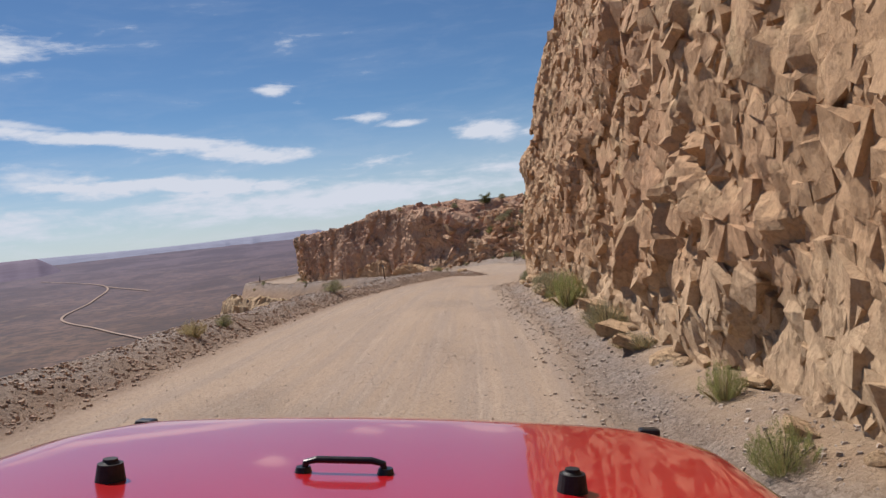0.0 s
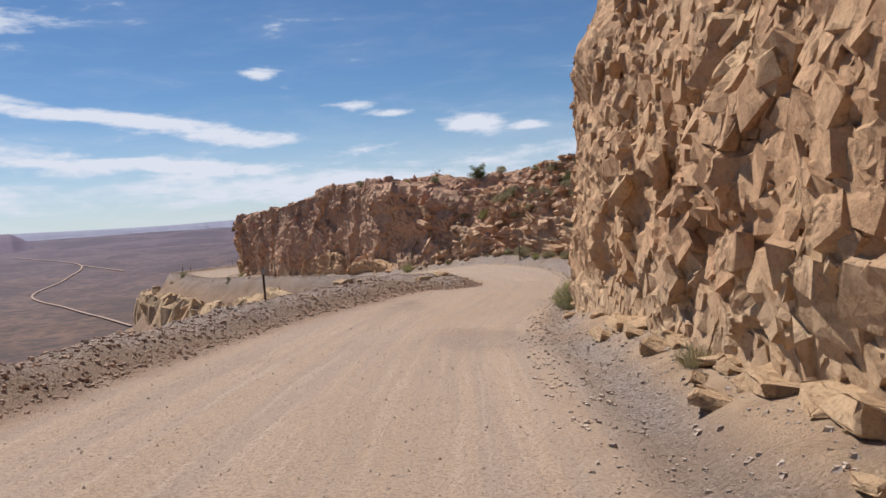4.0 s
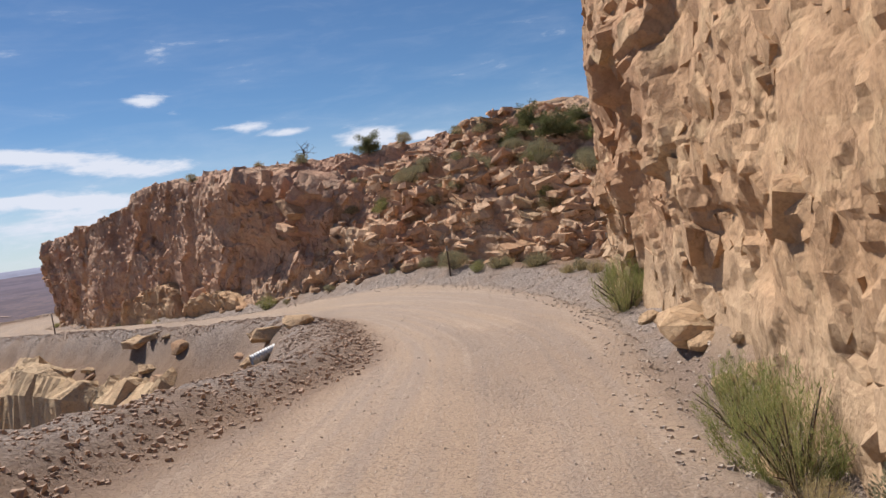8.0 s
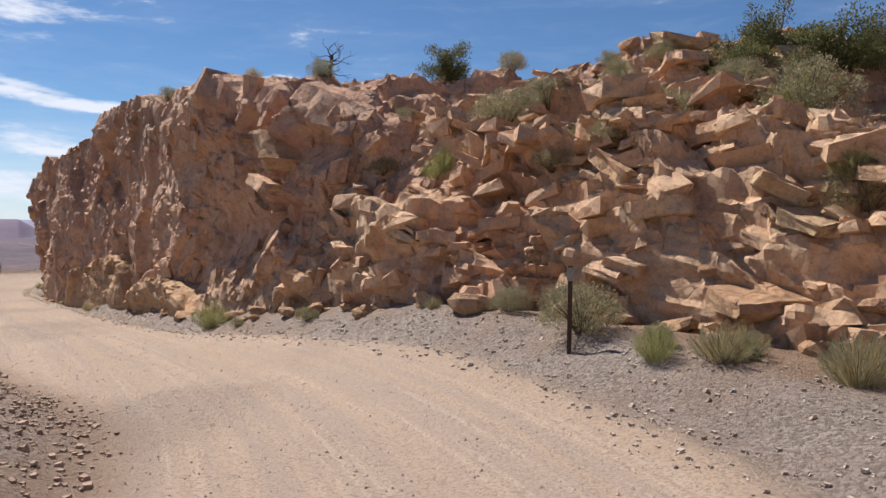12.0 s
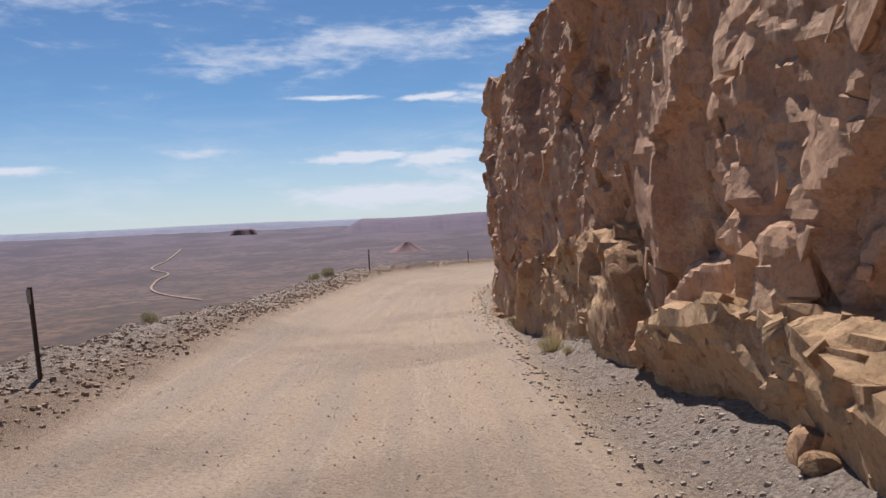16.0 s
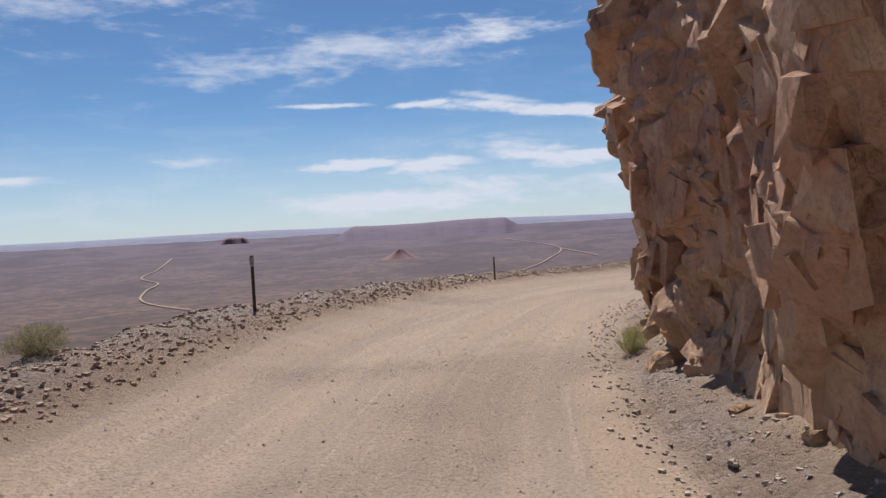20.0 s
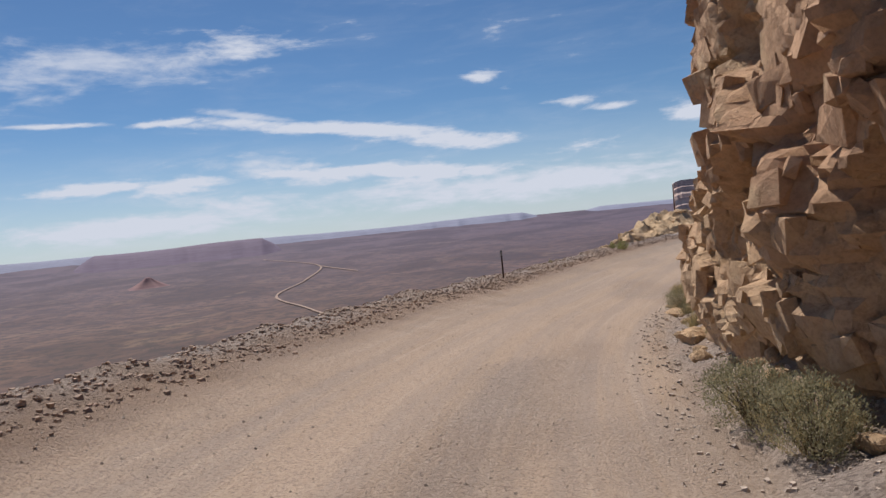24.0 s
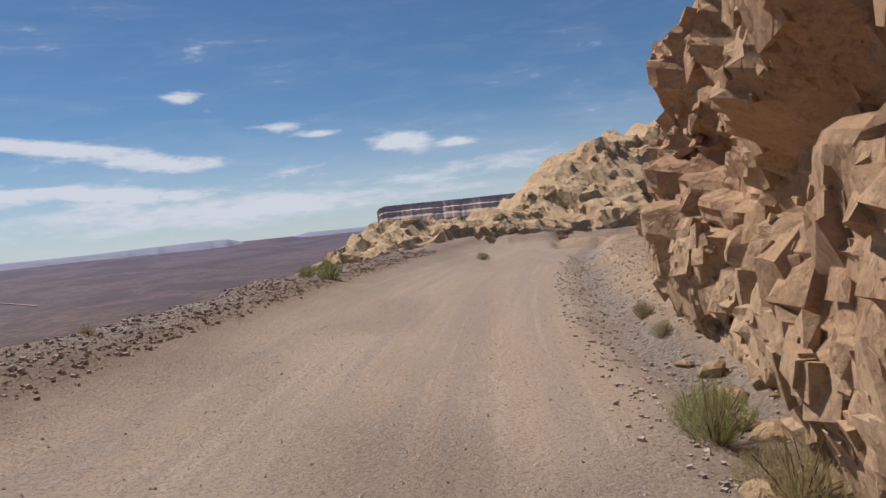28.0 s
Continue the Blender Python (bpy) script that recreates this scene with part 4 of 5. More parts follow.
def sprays(rng, stems, leaves, height, wide, length, thin):
    """Feathery stems: many thin leaves along curved rods that fan out from the ground."""
    verts, faces = [], []
    for _ in range(stems):
        a, r, h = rng.random() * 6.2832, wide * rng.random() ** 0.6, height * (0.6 + 0.4 * rng.random())
        tip = Vector((math.cos(a) * r, math.sin(a) * r, h * (1 - 0.5 * (r / wide) ** 2)))
        foot = Vector((math.cos(a) * r * 0.35, math.sin(a) * r * 0.35, 0))
        for _ in range(leaves):
            s = rng.random() ** 0.75
            p = foot.lerp(tip, s) + Vector((math.cos(a), math.sin(a), 0)) * 0.12 * wide * math.sin(3.1 * s) + Vector((rng.gauss(0, 0.02), rng.gauss(0, 0.02), 0))
            way = (Vector((rng.gauss(0, 0.6), rng.gauss(0, 0.6), rng.gauss(0.8, 0.4))) + (tip - foot).normalized()).normalized()
            b = way.cross(Vector((rng.gauss(0, 1), rng.gauss(0, 1), rng.gauss(0, 1)))).normalized() * thin
            k = len(verts)
            verts += [p - b, p + b, p + way * length * (0.5 + rng.random())]
            faces.append((k, k + 1, k + 2))
    return verts, faces


def shrub(kind, seed):
    """A desert shrub one metre high, with a woody base and foliage down to the ground."""
    rng = random.Random(seed)
    names = {"green": ("green_shrub", "feathery yellow-green desert shrub on stony ground"), "sage": ("sagebrush", "rounded olive-grey sagebrush with woody stems"), "dry": ("dry_shrub", "dry straw-coloured desert bush with thin stems")}
    name, label = names[kind]
    ob = thing(name, label, "shrub", group="roadside shrubs")
    bm = bmesh.new()
    tips = []
    for _ in range(26):
        a, r, h = rng.random() * 6.2832, 0.55 * rng.random() ** 0.6, 0.3 + 0.5 * rng.random()
        tip = (math.cos(a) * r, math.sin(a) * r, h * (1.05 - 0.9 * r * r))
        tube(bm, [(0.04 * math.cos(a), 0.04 * math.sin(a), -0.08), (math.cos(a) * r * 0.5 + rng.gauss(0, 0.02), math.sin(a) * r * 0.5, h * 0.45), tip], [0.014, 0.009, 0.004], 4)
        tips.append(tip)
        if rng.random() < 0.6:
            tips.append((tip[0] * 1.05, tip[1] * 1.05, 0.18 + 0.1 * rng.random()))
    tagged(part("woody_base", bm, BARK, ob), kind="stuff")
    if kind == "sage":
        raw("foliage", *leaf_cloud(rng, tips, 0.19, 7000, 0.032, 0.3, 0.8), LEAF_GREY, ob)
        raw("tuft", *sprays(rng, 60, 50, 0.9, 0.6, 0.05, 0.0035), LEAF_GREEN if seed % 2 else LEAF_DRY, ob)
    elif kind == "green":
        raw("tuft", *blades(rng, 260, 0.95, 0.65, 0.002), LEAF_DRY, ob)
        raw("foliage", *sprays(rng, 110, 80, 1.0, 0.6, 0.055, 0.0032), LEAF_GREEN, ob)
    else:
        raw("tuft", *blades(rng, 500, 0.85, 0.65, 0.0022), LEAF_DRY, ob)
        raw("foliage", *sprays(rng, 90, 70, 0.9, 0.6, 0.05, 0.0035), LEAF_GREY if seed % 2 else LEAF_DRY, ob)
    return ob


def juniper(seed, dead=False):
    """A low wind-bent juniper two metres high, or a bare dead one."""
    rng = random.Random(seed)
    ob = thing("dead_tree" if dead else "juniper_tree", "bare grey dead tree with crooked branches on the rock" if dead else "low bushy olive-green juniper tree with a twisted trunk", "tree", group="" if dead else "junipers on the slope")
    bm = bmesh.new()
    lean = rng.uniform(-0.25, 0.25)
    tube(bm, [(0, 0, -0.25), (0.08, 0.02, 0.25), (lean * 0.6, 0.05, 0.6), (lean + 0.1, 0, 0.9)], [0.11, 0.09, 0.06, 0.03], 7)
    tips = []
    for k in range(13 if dead else 18):
        a, start = rng.random() * 6.2832, (0.15 + 0.8 * rng.random()) * (1 if dead else 0.6)
        p = Vector((lean * start, 0.03, start))
        way = Vector((math.cos(a), math.sin(a), (0.35 + 0.6 * rng.random()) * (1 if dead else 0.6)))
        points, radii = [p.copy()], [0.04]
        for m in range(5):
            way = (way + Vector((rng.gauss(0, 0.5), rng.gauss(0, 0.5), rng.gauss(0, 0.35)))).normalized()
            p = p + way * rng.uniform(0.1, 0.24)
            points.append(p.copy())
            radii.append(0.034 * (0.62 ** (m + 1)) + 0.003)
            if dead and m > 0:
                twig = (way + Vector((rng.gauss(0, 0.8), rng.gauss(0, 0.8), rng.gauss(0.2, 0.5)))).normalized()
                tube(bm, [p, p + twig * 0.14, p + twig * 0.2 + Vector((rng.gauss(0, 0.06), rng.gauss(0, 0.06), 0.06))], [0.009, 0.006, 0.003], 4)
            elif m > 1:
                tips.append(tuple(p))
        tube(bm, points, radii, 5)
    part("trunk", bm, BARK, ob)
    if not dead:
        tips += [(t[0] * 0.9, t[1] * 0.9, 0.12 + 0.35 * rng.random()) for t in tips[::2]]
        raw("crown", *leaf_cloud(rng, tips, 0.23, 9000, 0.05, 0.3, 0.5), LEAF_DARK, ob)
    return ob


MODELS = {}


def plant(kind, x, y, z, size, wide=1.0, turn=0.0):
    seed = len(MODELS) + 1
    variants = [key for key in MODELS if key[0] == kind]
    m = pose(x, y, z, 0, 0, turn) @ Matrix.Diagonal((size * wide, size * wide, size, 1))
    if len(variants) < (2 if kind in ("green", "sage", "dry") else 2 if kind == "juniper" else 1):
        ob = juniper(seed, kind == "dead") if kind in ("juniper", "dead") else shrub(kind, seed)
        ob.matrix_basis = m
        MODELS[(kind, len(variants))] = ob
        return ob
    source = MODELS[variants[int(abs(x * 7 + y * 13)) % len(variants)]]
    made = copy_thing(source, Matrix())
    made.matrix_basis = m
    return made


SHRUBS = [
    (2.23, 7.95, 0.45, "green"), (2.04, 5.89, 0.46, "green"), (2.05, 14.92, 0.48, "dry"), (2.05, 12.51, 0.35, "dry"), (2.2, 11.8, 0.33, "dry"), (2.1, 14.59, 0.77, "dry"), (1.95, 19.58, 1, "green"), 
    (-5.88, 17.32, 0.33, "sage"), (-5.81, 15.21, 0.44, "dry"), (2.05, 24.16, 0.85, "sage"), (2.2, 23.82, 0.5, "green"), (-5.84, 30.07, 0.54, "sage"), (2.1, 32.45, 0.37, "dry"), (2.85, 48.9, 0.9, "green"), (3.1, 50.2, 0.75, "green"),
    (2.45, 46.9, 0.75, "sage"), (2.45, 48.0, 0.45, "dry"), (4.7, 58.0, 1.1, "green"), (5.47, 68.77, 0.64, "dry"), (5.3, 60.6, 0.5, "dry"), (5.86, 65.17, 0.5, "dry"), (4.59, 69.78, 0.47, "dry"), (5.89, 63.86, 0.5, "dry"),
]
SHRUBS += [
    (5.47, 65.2, 0.39, "dry"), (4.45, 69.18, 0.37, "sage"), (3.66, 69.82, 0.34, "sage"), (3.52, 69.33, 0.45, "green"), (4.14, 69.02, 0.52, "dry"), (5.17, 68.32, 0.63, "dry"), (2.95, 70.86, 0.79, "sage"), (2.12, 72.7, 0.48, "sage"),
    (0.9, 74, 0.3, "dry"), (-1.7, 76.4, 0.35, "sage"), (-3.7, 78.4, 0.3, "sage"), (-4.7, 79.6, 0.75, "green"), (-12.78, 89.9, 0.45, "dry"), (-12, 89, 0.21, "dry"), (-15.56, 93.5, 0.43, "dry"), (-28.56, 100.89, 0.42, "sage"),
    (-28.29, 99.89, 0.36, "sage"), (-19.81, 86.77, 0.32, "sage"), (-19.82, 86.44, 0.27, "dry"), (-24.9, 108.3, 0.45, "green"), (-25.6, 110.2, 0.4, "dry"), (-30, 101.5, 0.4, "dry"), (-29.68, 125.46, 0.71, "sage"), (-29.34, 124.34, 0.74, "sage"),
]
SHRUBS += [
    (-29.9, 130.87, 0.26, "dry"), (-30.35, 136.83, 0.38, "dry"), (-30.62, 143.38, 0.47, "dry"), (-30.5, 138.97, 0.72, "sage"), (-30.1, 138.12, 0.44, "dry"), (-30.2, 133.6, 0.42, "dry"), (-33.63, 159.77, 0.64, "green"), (-28.76, 170.7, 0.36, "sage"),
    (-35.87, 150.83, 0.24, "dry"), (-29.84, 146.51, 0.58, "green"), (-30.1, 142.38, 0.33, "dry"), (-30.3, 140.72, 0.35, "green"), (-29.8, 145.36, 0.56, "dry"), (-28.4, 152.56, 0.38, "dry"), (-34.14, 159.64, 0.42, "green"), (-28.76, 150.72, 0.29, "dry"),
]
rng = random.Random(4)
for x, y, size, kind in SHRUBS:
    plant(kind, x, y, ground_at(x, y) - 0.03, size, rng.uniform(0.85, 1.2), rng.uniform(0, 360))

# growth on the rocky hillside, seen along (azimuth, elevation) from three bends of the road
BENDS = [(1.2, 50.1, -1.0), (1.8, 56.4, -1.3), (1.2, 62.8, -1.6)]
SLOPE = [
    (2, -10.3, 12.5, "dead", 1.5),
    (2, -1.0, 11.8, "juniper", 2.3),
    (2, -10.7, 12.3, "sage", 0.7),
    (2, 4.1, 12.9, "sage", 0.8),
    (2, 13.5, 12.3, "sage", 0.6),
    (2, 20.9, 11.7, "juniper", 1.9),
    (2, 7.6, 10.2, "sage", 0.9),
    (2, 4.0, 9.0, "sage", 1.0),
    (2, 0.2, 7.1, "sage", 0.8),
    (2, -0.9, 5.1, "green", 0.7),
    (2, 14.6, 8.3, "sage", 1.3),
    (2, 17.4, 8.7, "sage", 1.0),
    (2, 8.6, 6.4, "sage", 0.8),
    (2, 13.1, 7.4, "sage", 0.7),
    (2, -4.2, 8.7, "sage", 0.5),
    (2, -6.0, 4.7, "sage", 0.5),
    (2, -18.6, -3.7, "sage", 0.6),
    (1, 16.0, 8.8, "juniper", 1.7),
    (1, 18.9, 7.9, "juniper", 2.4),
    (1, 21.4, 8.7, "juniper", 1.1),
]
SLOPE += [
    (1, 22.8, 7.7, "dead", 1.5),
    (1, 29.2, 7.7, "juniper", 1.8),
    (1, 10.2, 9.1, "sage", 0.7),
    (1, 7.2, 9.2, "sage", 0.7),
    (1, 16.7, 5.4, "sage", 1.4),
    (1, 22.6, 3.9, "sage", 1.2),
    (1, 26.8, 5.1, "sage", 1.3),
    (1, 18.7, 1.1, "sage", 0.9),
    (1, 22.4, 6.6, "green", 1.1),
    (1, 3.5, 2.8, "sage", 0.6),
    (1, -2.8, 2.2, "green", 0.6),
    (1, 14.0, 6.9, "sage", 0.9),
    (1, 23.5, 8.6, "sage", 0.5),
    (1, 25.7, 8.3, "sage", 0.5),
    (1, 33.8, 2.6, "sage", 1.0),
    (0, -15.0, 5.8, "sage", 0.7),
    (0, -10.0, 6.3, "dry", 0.5),
    (0, 14.4, 0.7, "green", 0.6),
    (0, 18.0, 2.9, "sage", 1.0),
]
HILL = np.concatenate([PB[:, 12:-6].reshape(-1, 3), PC[: PC.shape[0] // 3, 40:-6].reshape(-1, 3)])


def on_hill(bend, az, el):
    d = HILL - np.array(BENDS[bend])
    flat = np.hypot(d[:, 0], d[:, 1])
    off = (np.degrees(np.arctan2(d[:, 0], d[:, 1])) - az) ** 2 + (np.degrees(np.arctan2(d[:, 2], flat)) - el) ** 2
    return HILL[(off + 0.02 * flat).argmin()]


for bend, az, el, kind, size in SLOPE:
    if el < 0:
        continue
    p = on_hill(bend, az, el)
    plant(kind, p[0], p[1], p[2] - 0.12, size * (0.6 if kind == "juniper" and size < 1.8 else 0.42 if kind in ("juniper", "dead") else 0.85), rng.uniform(0.9, 1.25), rng.uniform(0, 360))


# ---- loose rocks ----
def rock_mesh(seed, flat=0.7):
    bm = bmesh.new()
    bmesh.ops.create_icosphere(bm, subdivisions=2, radius=0.5)
    r = random.Random(seed)
    cuts = [(Vector((r.gauss(0, 1), r.gauss(0, 1), r.gauss(0, 1))).normalized(), 0.26 + 0.14 * r.random()) for _ in range(9)]
    for v in bm.verts:
        for way, far in cuts:
            over = v.co.dot(way) - far
            if over > 0:
                v.co -= way * over
        v.co.z *= flat
        v.co += Vector((r.gauss(0, 1), r.gauss(0, 1), r.gauss(0, 1))) * 0.008
    mesh = bpy.data.meshes.new("boulder")
    bm.to_mesh(mesh)
    bm.free()
    return mesh


def slab_mesh(seed):
    """A broken flat block of bedded stone."""
    r = random.Random(seed)
    bm = bmesh.new()
    bmesh.ops.create_cube(bm, size=1.0)
    for v in bm.verts:
        v.co = Vector((v.co.x * r.uniform(0.75, 1.2), v.co.y * r.uniform(0.65, 1.1), v.co.z * r.uniform(0.32, 0.55)))
    bmesh.ops.bevel(bm, geom=bm.edges[:], offset=0.05, segments=1, affect="EDGES")
    bmesh.ops.subdivide_edges(bm, edges=bm.edges[:], cuts=1, use_grid_fill=True)
    for v in bm.verts:
        v.co += Vector((r.gauss(0, 1), r.gauss(0, 1), r.gauss(0, 1))) * 0.025
    mesh = bpy.data.meshes.new("flat_rock")
    bm.to_mesh(mesh)
    bm.free()
    return mesh


SLABS = {}
for key, mat in (("tan", ROCK_TAN), ("pale", ROCK_PALE), ("red", ROCK_RED)):
    SLABS[key] = [slab_mesh(s + len(key) * 7) for s in range(5)]
    for mesh in SLABS[key]:
        mesh.materials.append(mat)


def rock_slab(x, y, z, size, key, tilt, turn, thick=1.0):
    r = random.Random(int(x * 311 + y * 577))
    ob = new("flat_rock", SLABS[key][r.randrange(5)])
    ob.matrix_basis = pose(x, y, z, tilt, r.uniform(-12, 12), turn) @ Matrix.Diagonal((size, size * r.uniform(0.7, 1.1), size * thick, 1))
    words = {"tan": "broken tan slab of bedded sandstone on the slope", "pale": "pale flat sandstone slab fallen at the foot of the rock", "red": "red-brown tilted slab of bedded sandstone"}
    return tagged(ob, words[key], "rock", "broken slabs")


ROCKS = {}
for key, mat in (("tan", ROCK_TAN), ("pale", ROCK_PALE), ("red", ROCK_RED)):
    ROCKS[key] = [rock_mesh(s + len(key) * 10) for s in range(4)]
    for mesh in ROCKS[key]:
        mesh.materials.append(mat)


def boulder(x, y, size, key="tan", sink=0.3, z=None):
    r = random.Random(int(x * 131 + y * 977))
    ob = new("boulder", ROCKS[key][r.randrange(4)])
    z = ground_at(x, y) if z is None else z
    s = Vector((size * r.uniform(0.9, 1.3), size * r.uniform(0.8, 1.1), size * r.uniform(0.7, 1.0)))
    ob.matrix_basis = pose(x, y, z + s.z * (0.35 - sink), r.uniform(-15, 15), r.uniform(-15, 15), r.uniform(0, 360)) @ Matrix.Diagonal((*s, 1))
    words = {"tan": "angular tan sandstone boulder fallen beside the road", "pale": "pale yellow sandstone boulder at the foot of the rock", "red": "red-brown sandstone boulder lying on the stony ground"}
    return tagged(ob, words[key], "rock", "loose boulders")


def foot_rocks(line, low, high, count, sizes, key, seed, gap=0.35):
    """Fallen rocks along the foot of a wall."""
    r = random.Random(seed)
    pts = [p for p in line if low < p[1] < high]
    for _ in range(count):
        p = pts[r.randrange(len(pts))]
        k = int(np.hypot(LINE[:, 0] - p[0], LINE[:, 1] - p[1]).argmin())
        to = Vector((LINE[k, 0] - p[0], LINE[k, 1] - p[1])).normalized() * r.uniform(-0.1, gap)
        boulder(p[0] + to.x, p[1] + to.y, r.uniform(*sizes) * (1.6 if r.random() < 0.15 else 1.0), key)


foot_a, foot_b, foot_c, foot_d = PA[::4, 12], PB[::4, 12], PC[::4, 12], PD[::4, 12]
foot_rocks(foot_a, 4, 36, 34, (0.12, 0.4), "pale", 1, 0.4)
foot_rocks(foot_a, 36, 62, 26, (0.15, 0.5), "pale", 2, 0.3)
foot_rocks(foot_b, 66, 80, 26, (0.25, 0.8), "tan", 3, 0.7)
foot_rocks(foot_c, 77, 84, 10, (0.3, 0.8), "tan", 4, 0.4)
foot_rocks(foot_c, 92, 110, 18, (0.15, 0.5), "tan", 5, 0.4)
foot_rocks(foot_d, 110, 150, 110, (0.12, 0.42), "pale", 6, 0.55)
for x, y, s, key in ((-36.4, 121.2, 0.55, "pale"), (-37.6, 119.4, 0.9, "pale"), (-38.2, 135.2, 0.6, "pale"), (-39.4, 133.6, 0.5, "tan"), (-2.6, 61.6, 1.0, "pale"), (-3.2, 60.0, 0.8, "tan"), (-4.6, 63.4, 1.2, "pale"), (-1.8, 63.2, 0.8, "pale"), (-5.2, 66.0, 1.0, "tan"), (-6.4, 70.2, 0.8, "tan"), (-3.4, 65.0, 0.7, "pale")):
    boulder(x, y, s, key, 0.2)
# rubble and slabs on the hillside
hill_rng = random.Random(12)
rubble_verts, rubble_faces = [], []
for k in range(640):
    u, v = hill_rng.randrange(8, PB.shape[0] - 8), hill_rng.randrange(20, PB.shape[1] - 8)
    p = PB[u, v]
    size, key = 0.22 + 0.75 * hill_rng.random() ** 2.2, hill_rng.choice(("tan", "red", "tan", "pale"))
    tilt, turn = hill_rng.uniform(5, 32), 37 + hill_rng.gauss(0, 25)
    if k < 130:
        rock_slab(p[0], p[1], p[2], size * 1.25, key, tilt, turn, 0.55)
    elif k < 190:
        boulder(p[0], p[1], size * 0.8, key, 0.25, p[2])
    else:
        source = SLABS["tan"][k % 5]
        m = pose(p[0], p[1], p[2], tilt, hill_rng.uniform(-12, 12), turn) @ Matrix.Diagonal((size * 0.8, size * 0.8, size * 0.45, 1))
        first = len(rubble_verts)
        rubble_verts += [m @ v.co for v in source.vertices]
        rubble_faces += [[first + c for c in f.vertices] for f in source.polygons]
tagged(raw("slope_rubble", rubble_verts, rubble_faces, ROCK_RED), "broken red-brown stones strewn over the hillside", "rubble", kind="stuff")
# pale slabs at the foot of the tall road cut
for k in range(46):
    y = hill_rng.uniform(23, 37) if k < 34 else hill_rng.uniform(4, 22)
    x = float(np.interp(y, foot_a[:, 1], foot_a[:, 0])) - hill_rng.uniform(-0.1, 0.75) * (1 if k < 34 else 0.5)
    rock_slab(x, y, ground_at(x, y) + 0.02, hill_rng.uniform(0.25, 0.8), "pale", hill_rng.uniform(-5, 25), hill_rng.uniform(60, 120), 0.6)
boulder(4.05, 53.3, 1.15, "pale", 0.3)
boulder(2.7, 45.6, 0.7, "pale", 0.15)
# broken rock in the gully inside the bend
for k in range(90):
    x, y = hill_rng.uniform(-13, -2.6), hill_rng.uniform(56, 74)
    near = int(np.hypot(LINE[:, 0] - x, LINE[:, 1] - y).argmin())
    left = -(x - LINE[near, 0]) * TANGENT[near, 1] + (y - LINE[near, 1]) * TANGENT[near, 0]
    if left > LINE[near, 4] + 1.5:
        rock_slab(x, y, ground_at(x, y) + 0.05, 0.25 + 0.9 * hill_rng.random() ** 2, hill_rng.choice(("tan", "pale", "pale", "red")), hill_rng.uniform(-15, 30), hill_rng.uniform(0, 360), 0.7)
# the great slab leaning over a hollow in the nose of the cliff
for bend, az, el, size, key, tilt, turn in ((2, -13.6, 6.2, 1.9, "tan", 50, 30), (2, -16.6, 7.0, 0.9, "tan", 20, 20), (2, -15.6, 1.6, 0.8, "tan", 25, 60), (2, -14.2, 1.8, 0.9, "red", 40, 20), (2, -15.0, 3.2, 1.4, "red", 15, 40)):
    p = on_hill(bend, az, el)
    rock_slab(p[0] + 0.15, p[1] + 0.25, p[2], size, key, tilt, turn, 0.4)


def pebbles(name, count, seed, place, sizes, mat, label, coarse=True):
    """Many small stones in one mesh."""
    r = np.random.RandomState(seed)
    if coarse:
        base = np.array([(1, 0, -0.3), (0.05, 0.95, -0.3), (-0.9, 0.1, -0.3), (0, -1, -0.3), (0.65, 0.3, 0.42), (-0.3, 0.62, 0.5), (-0.6, -0.25, 0.45), (0.3, -0.6, 0.5)])
        tri = np.array([(0, 1, 5), (0, 5, 4), (1, 2, 6), (1, 6, 5), (2, 3, 7), (2, 7, 6), (3, 0, 4), (3, 4, 7), (4, 5, 6), (4, 6, 7)])
    else:
        base = np.array([(1, 0, 0), (-0.9, 0.1, 0), (0.1, 0.9, 0), (0, -1, 0), (0.1, 0.1, 0.75)])
        tri = np.array([(0, 2, 4), (2, 1, 4), (1, 3, 4), (3, 0, 4)])
    corners = len(base)
    xy = place(r, count)
    z = np.array([ground_at(a, b) for a, b in xy])
    s = sizes[0] + (sizes[1] - sizes[0]) * r.rand(count) ** 2.5
    turn = r.rand(count) * 6.2832
    shape = base[None] * (0.6 + 0.7 * r.rand(count, corners, 1)) * s[:, None, None]
    c, d = np.cos(turn)[:, None], np.sin(turn)[:, None]
    V = np.stack([shape[:, :, 0] * c - shape[:, :, 1] * d, shape[:, :, 0] * d + shape[:, :, 1] * c, shape[:, :, 2]], -1)
    V += np.c_[xy, z + 0.1 * s][:, None]
    F = (tri[None] + corners * np.arange(count)[:, None, None]).reshape(-1, 3)
    mesh = bpy.data.meshes.new(name)
    V = V.reshape(-1, 3)
    mesh.vertices.add(len(V))
    mesh.vertices.foreach_set("co", V.reshape(-1).astype(np.float32))
    mesh.loops.add(F.size)
    mesh.loops.foreach_set("vertex_index", F.reshape(-1).astype(np.int32))
    mesh.polygons.add(len(F))
    mesh.polygons.foreach_set("loop_start", np.arange(0, F.size, 3, dtype=np.int32))
    mesh.polygons.foreach_set("use_smooth", np.full(len(F), False))
    mesh.materials.append(mat)
    mesh.update(calc_edges=True)
    return tagged(new(name, mesh), label, "gravel", kind="stuff")


def stone_look(a, b):
    def make(k, co, shader):
        r = k.add("ShaderNodeNewGeometry").outputs["Random Per Island"]
        return k.mix(r, a, b), None

    return make


PEBBLE = material("grey and tan gravel stones", stone_look((0.30, 0.245, 0.20), (0.54, 0.45, 0.37)))
RUBBLE = material("brown gravel stones", stone_look((0.27, 0.195, 0.145), (0.46, 0.335, 0.25)))


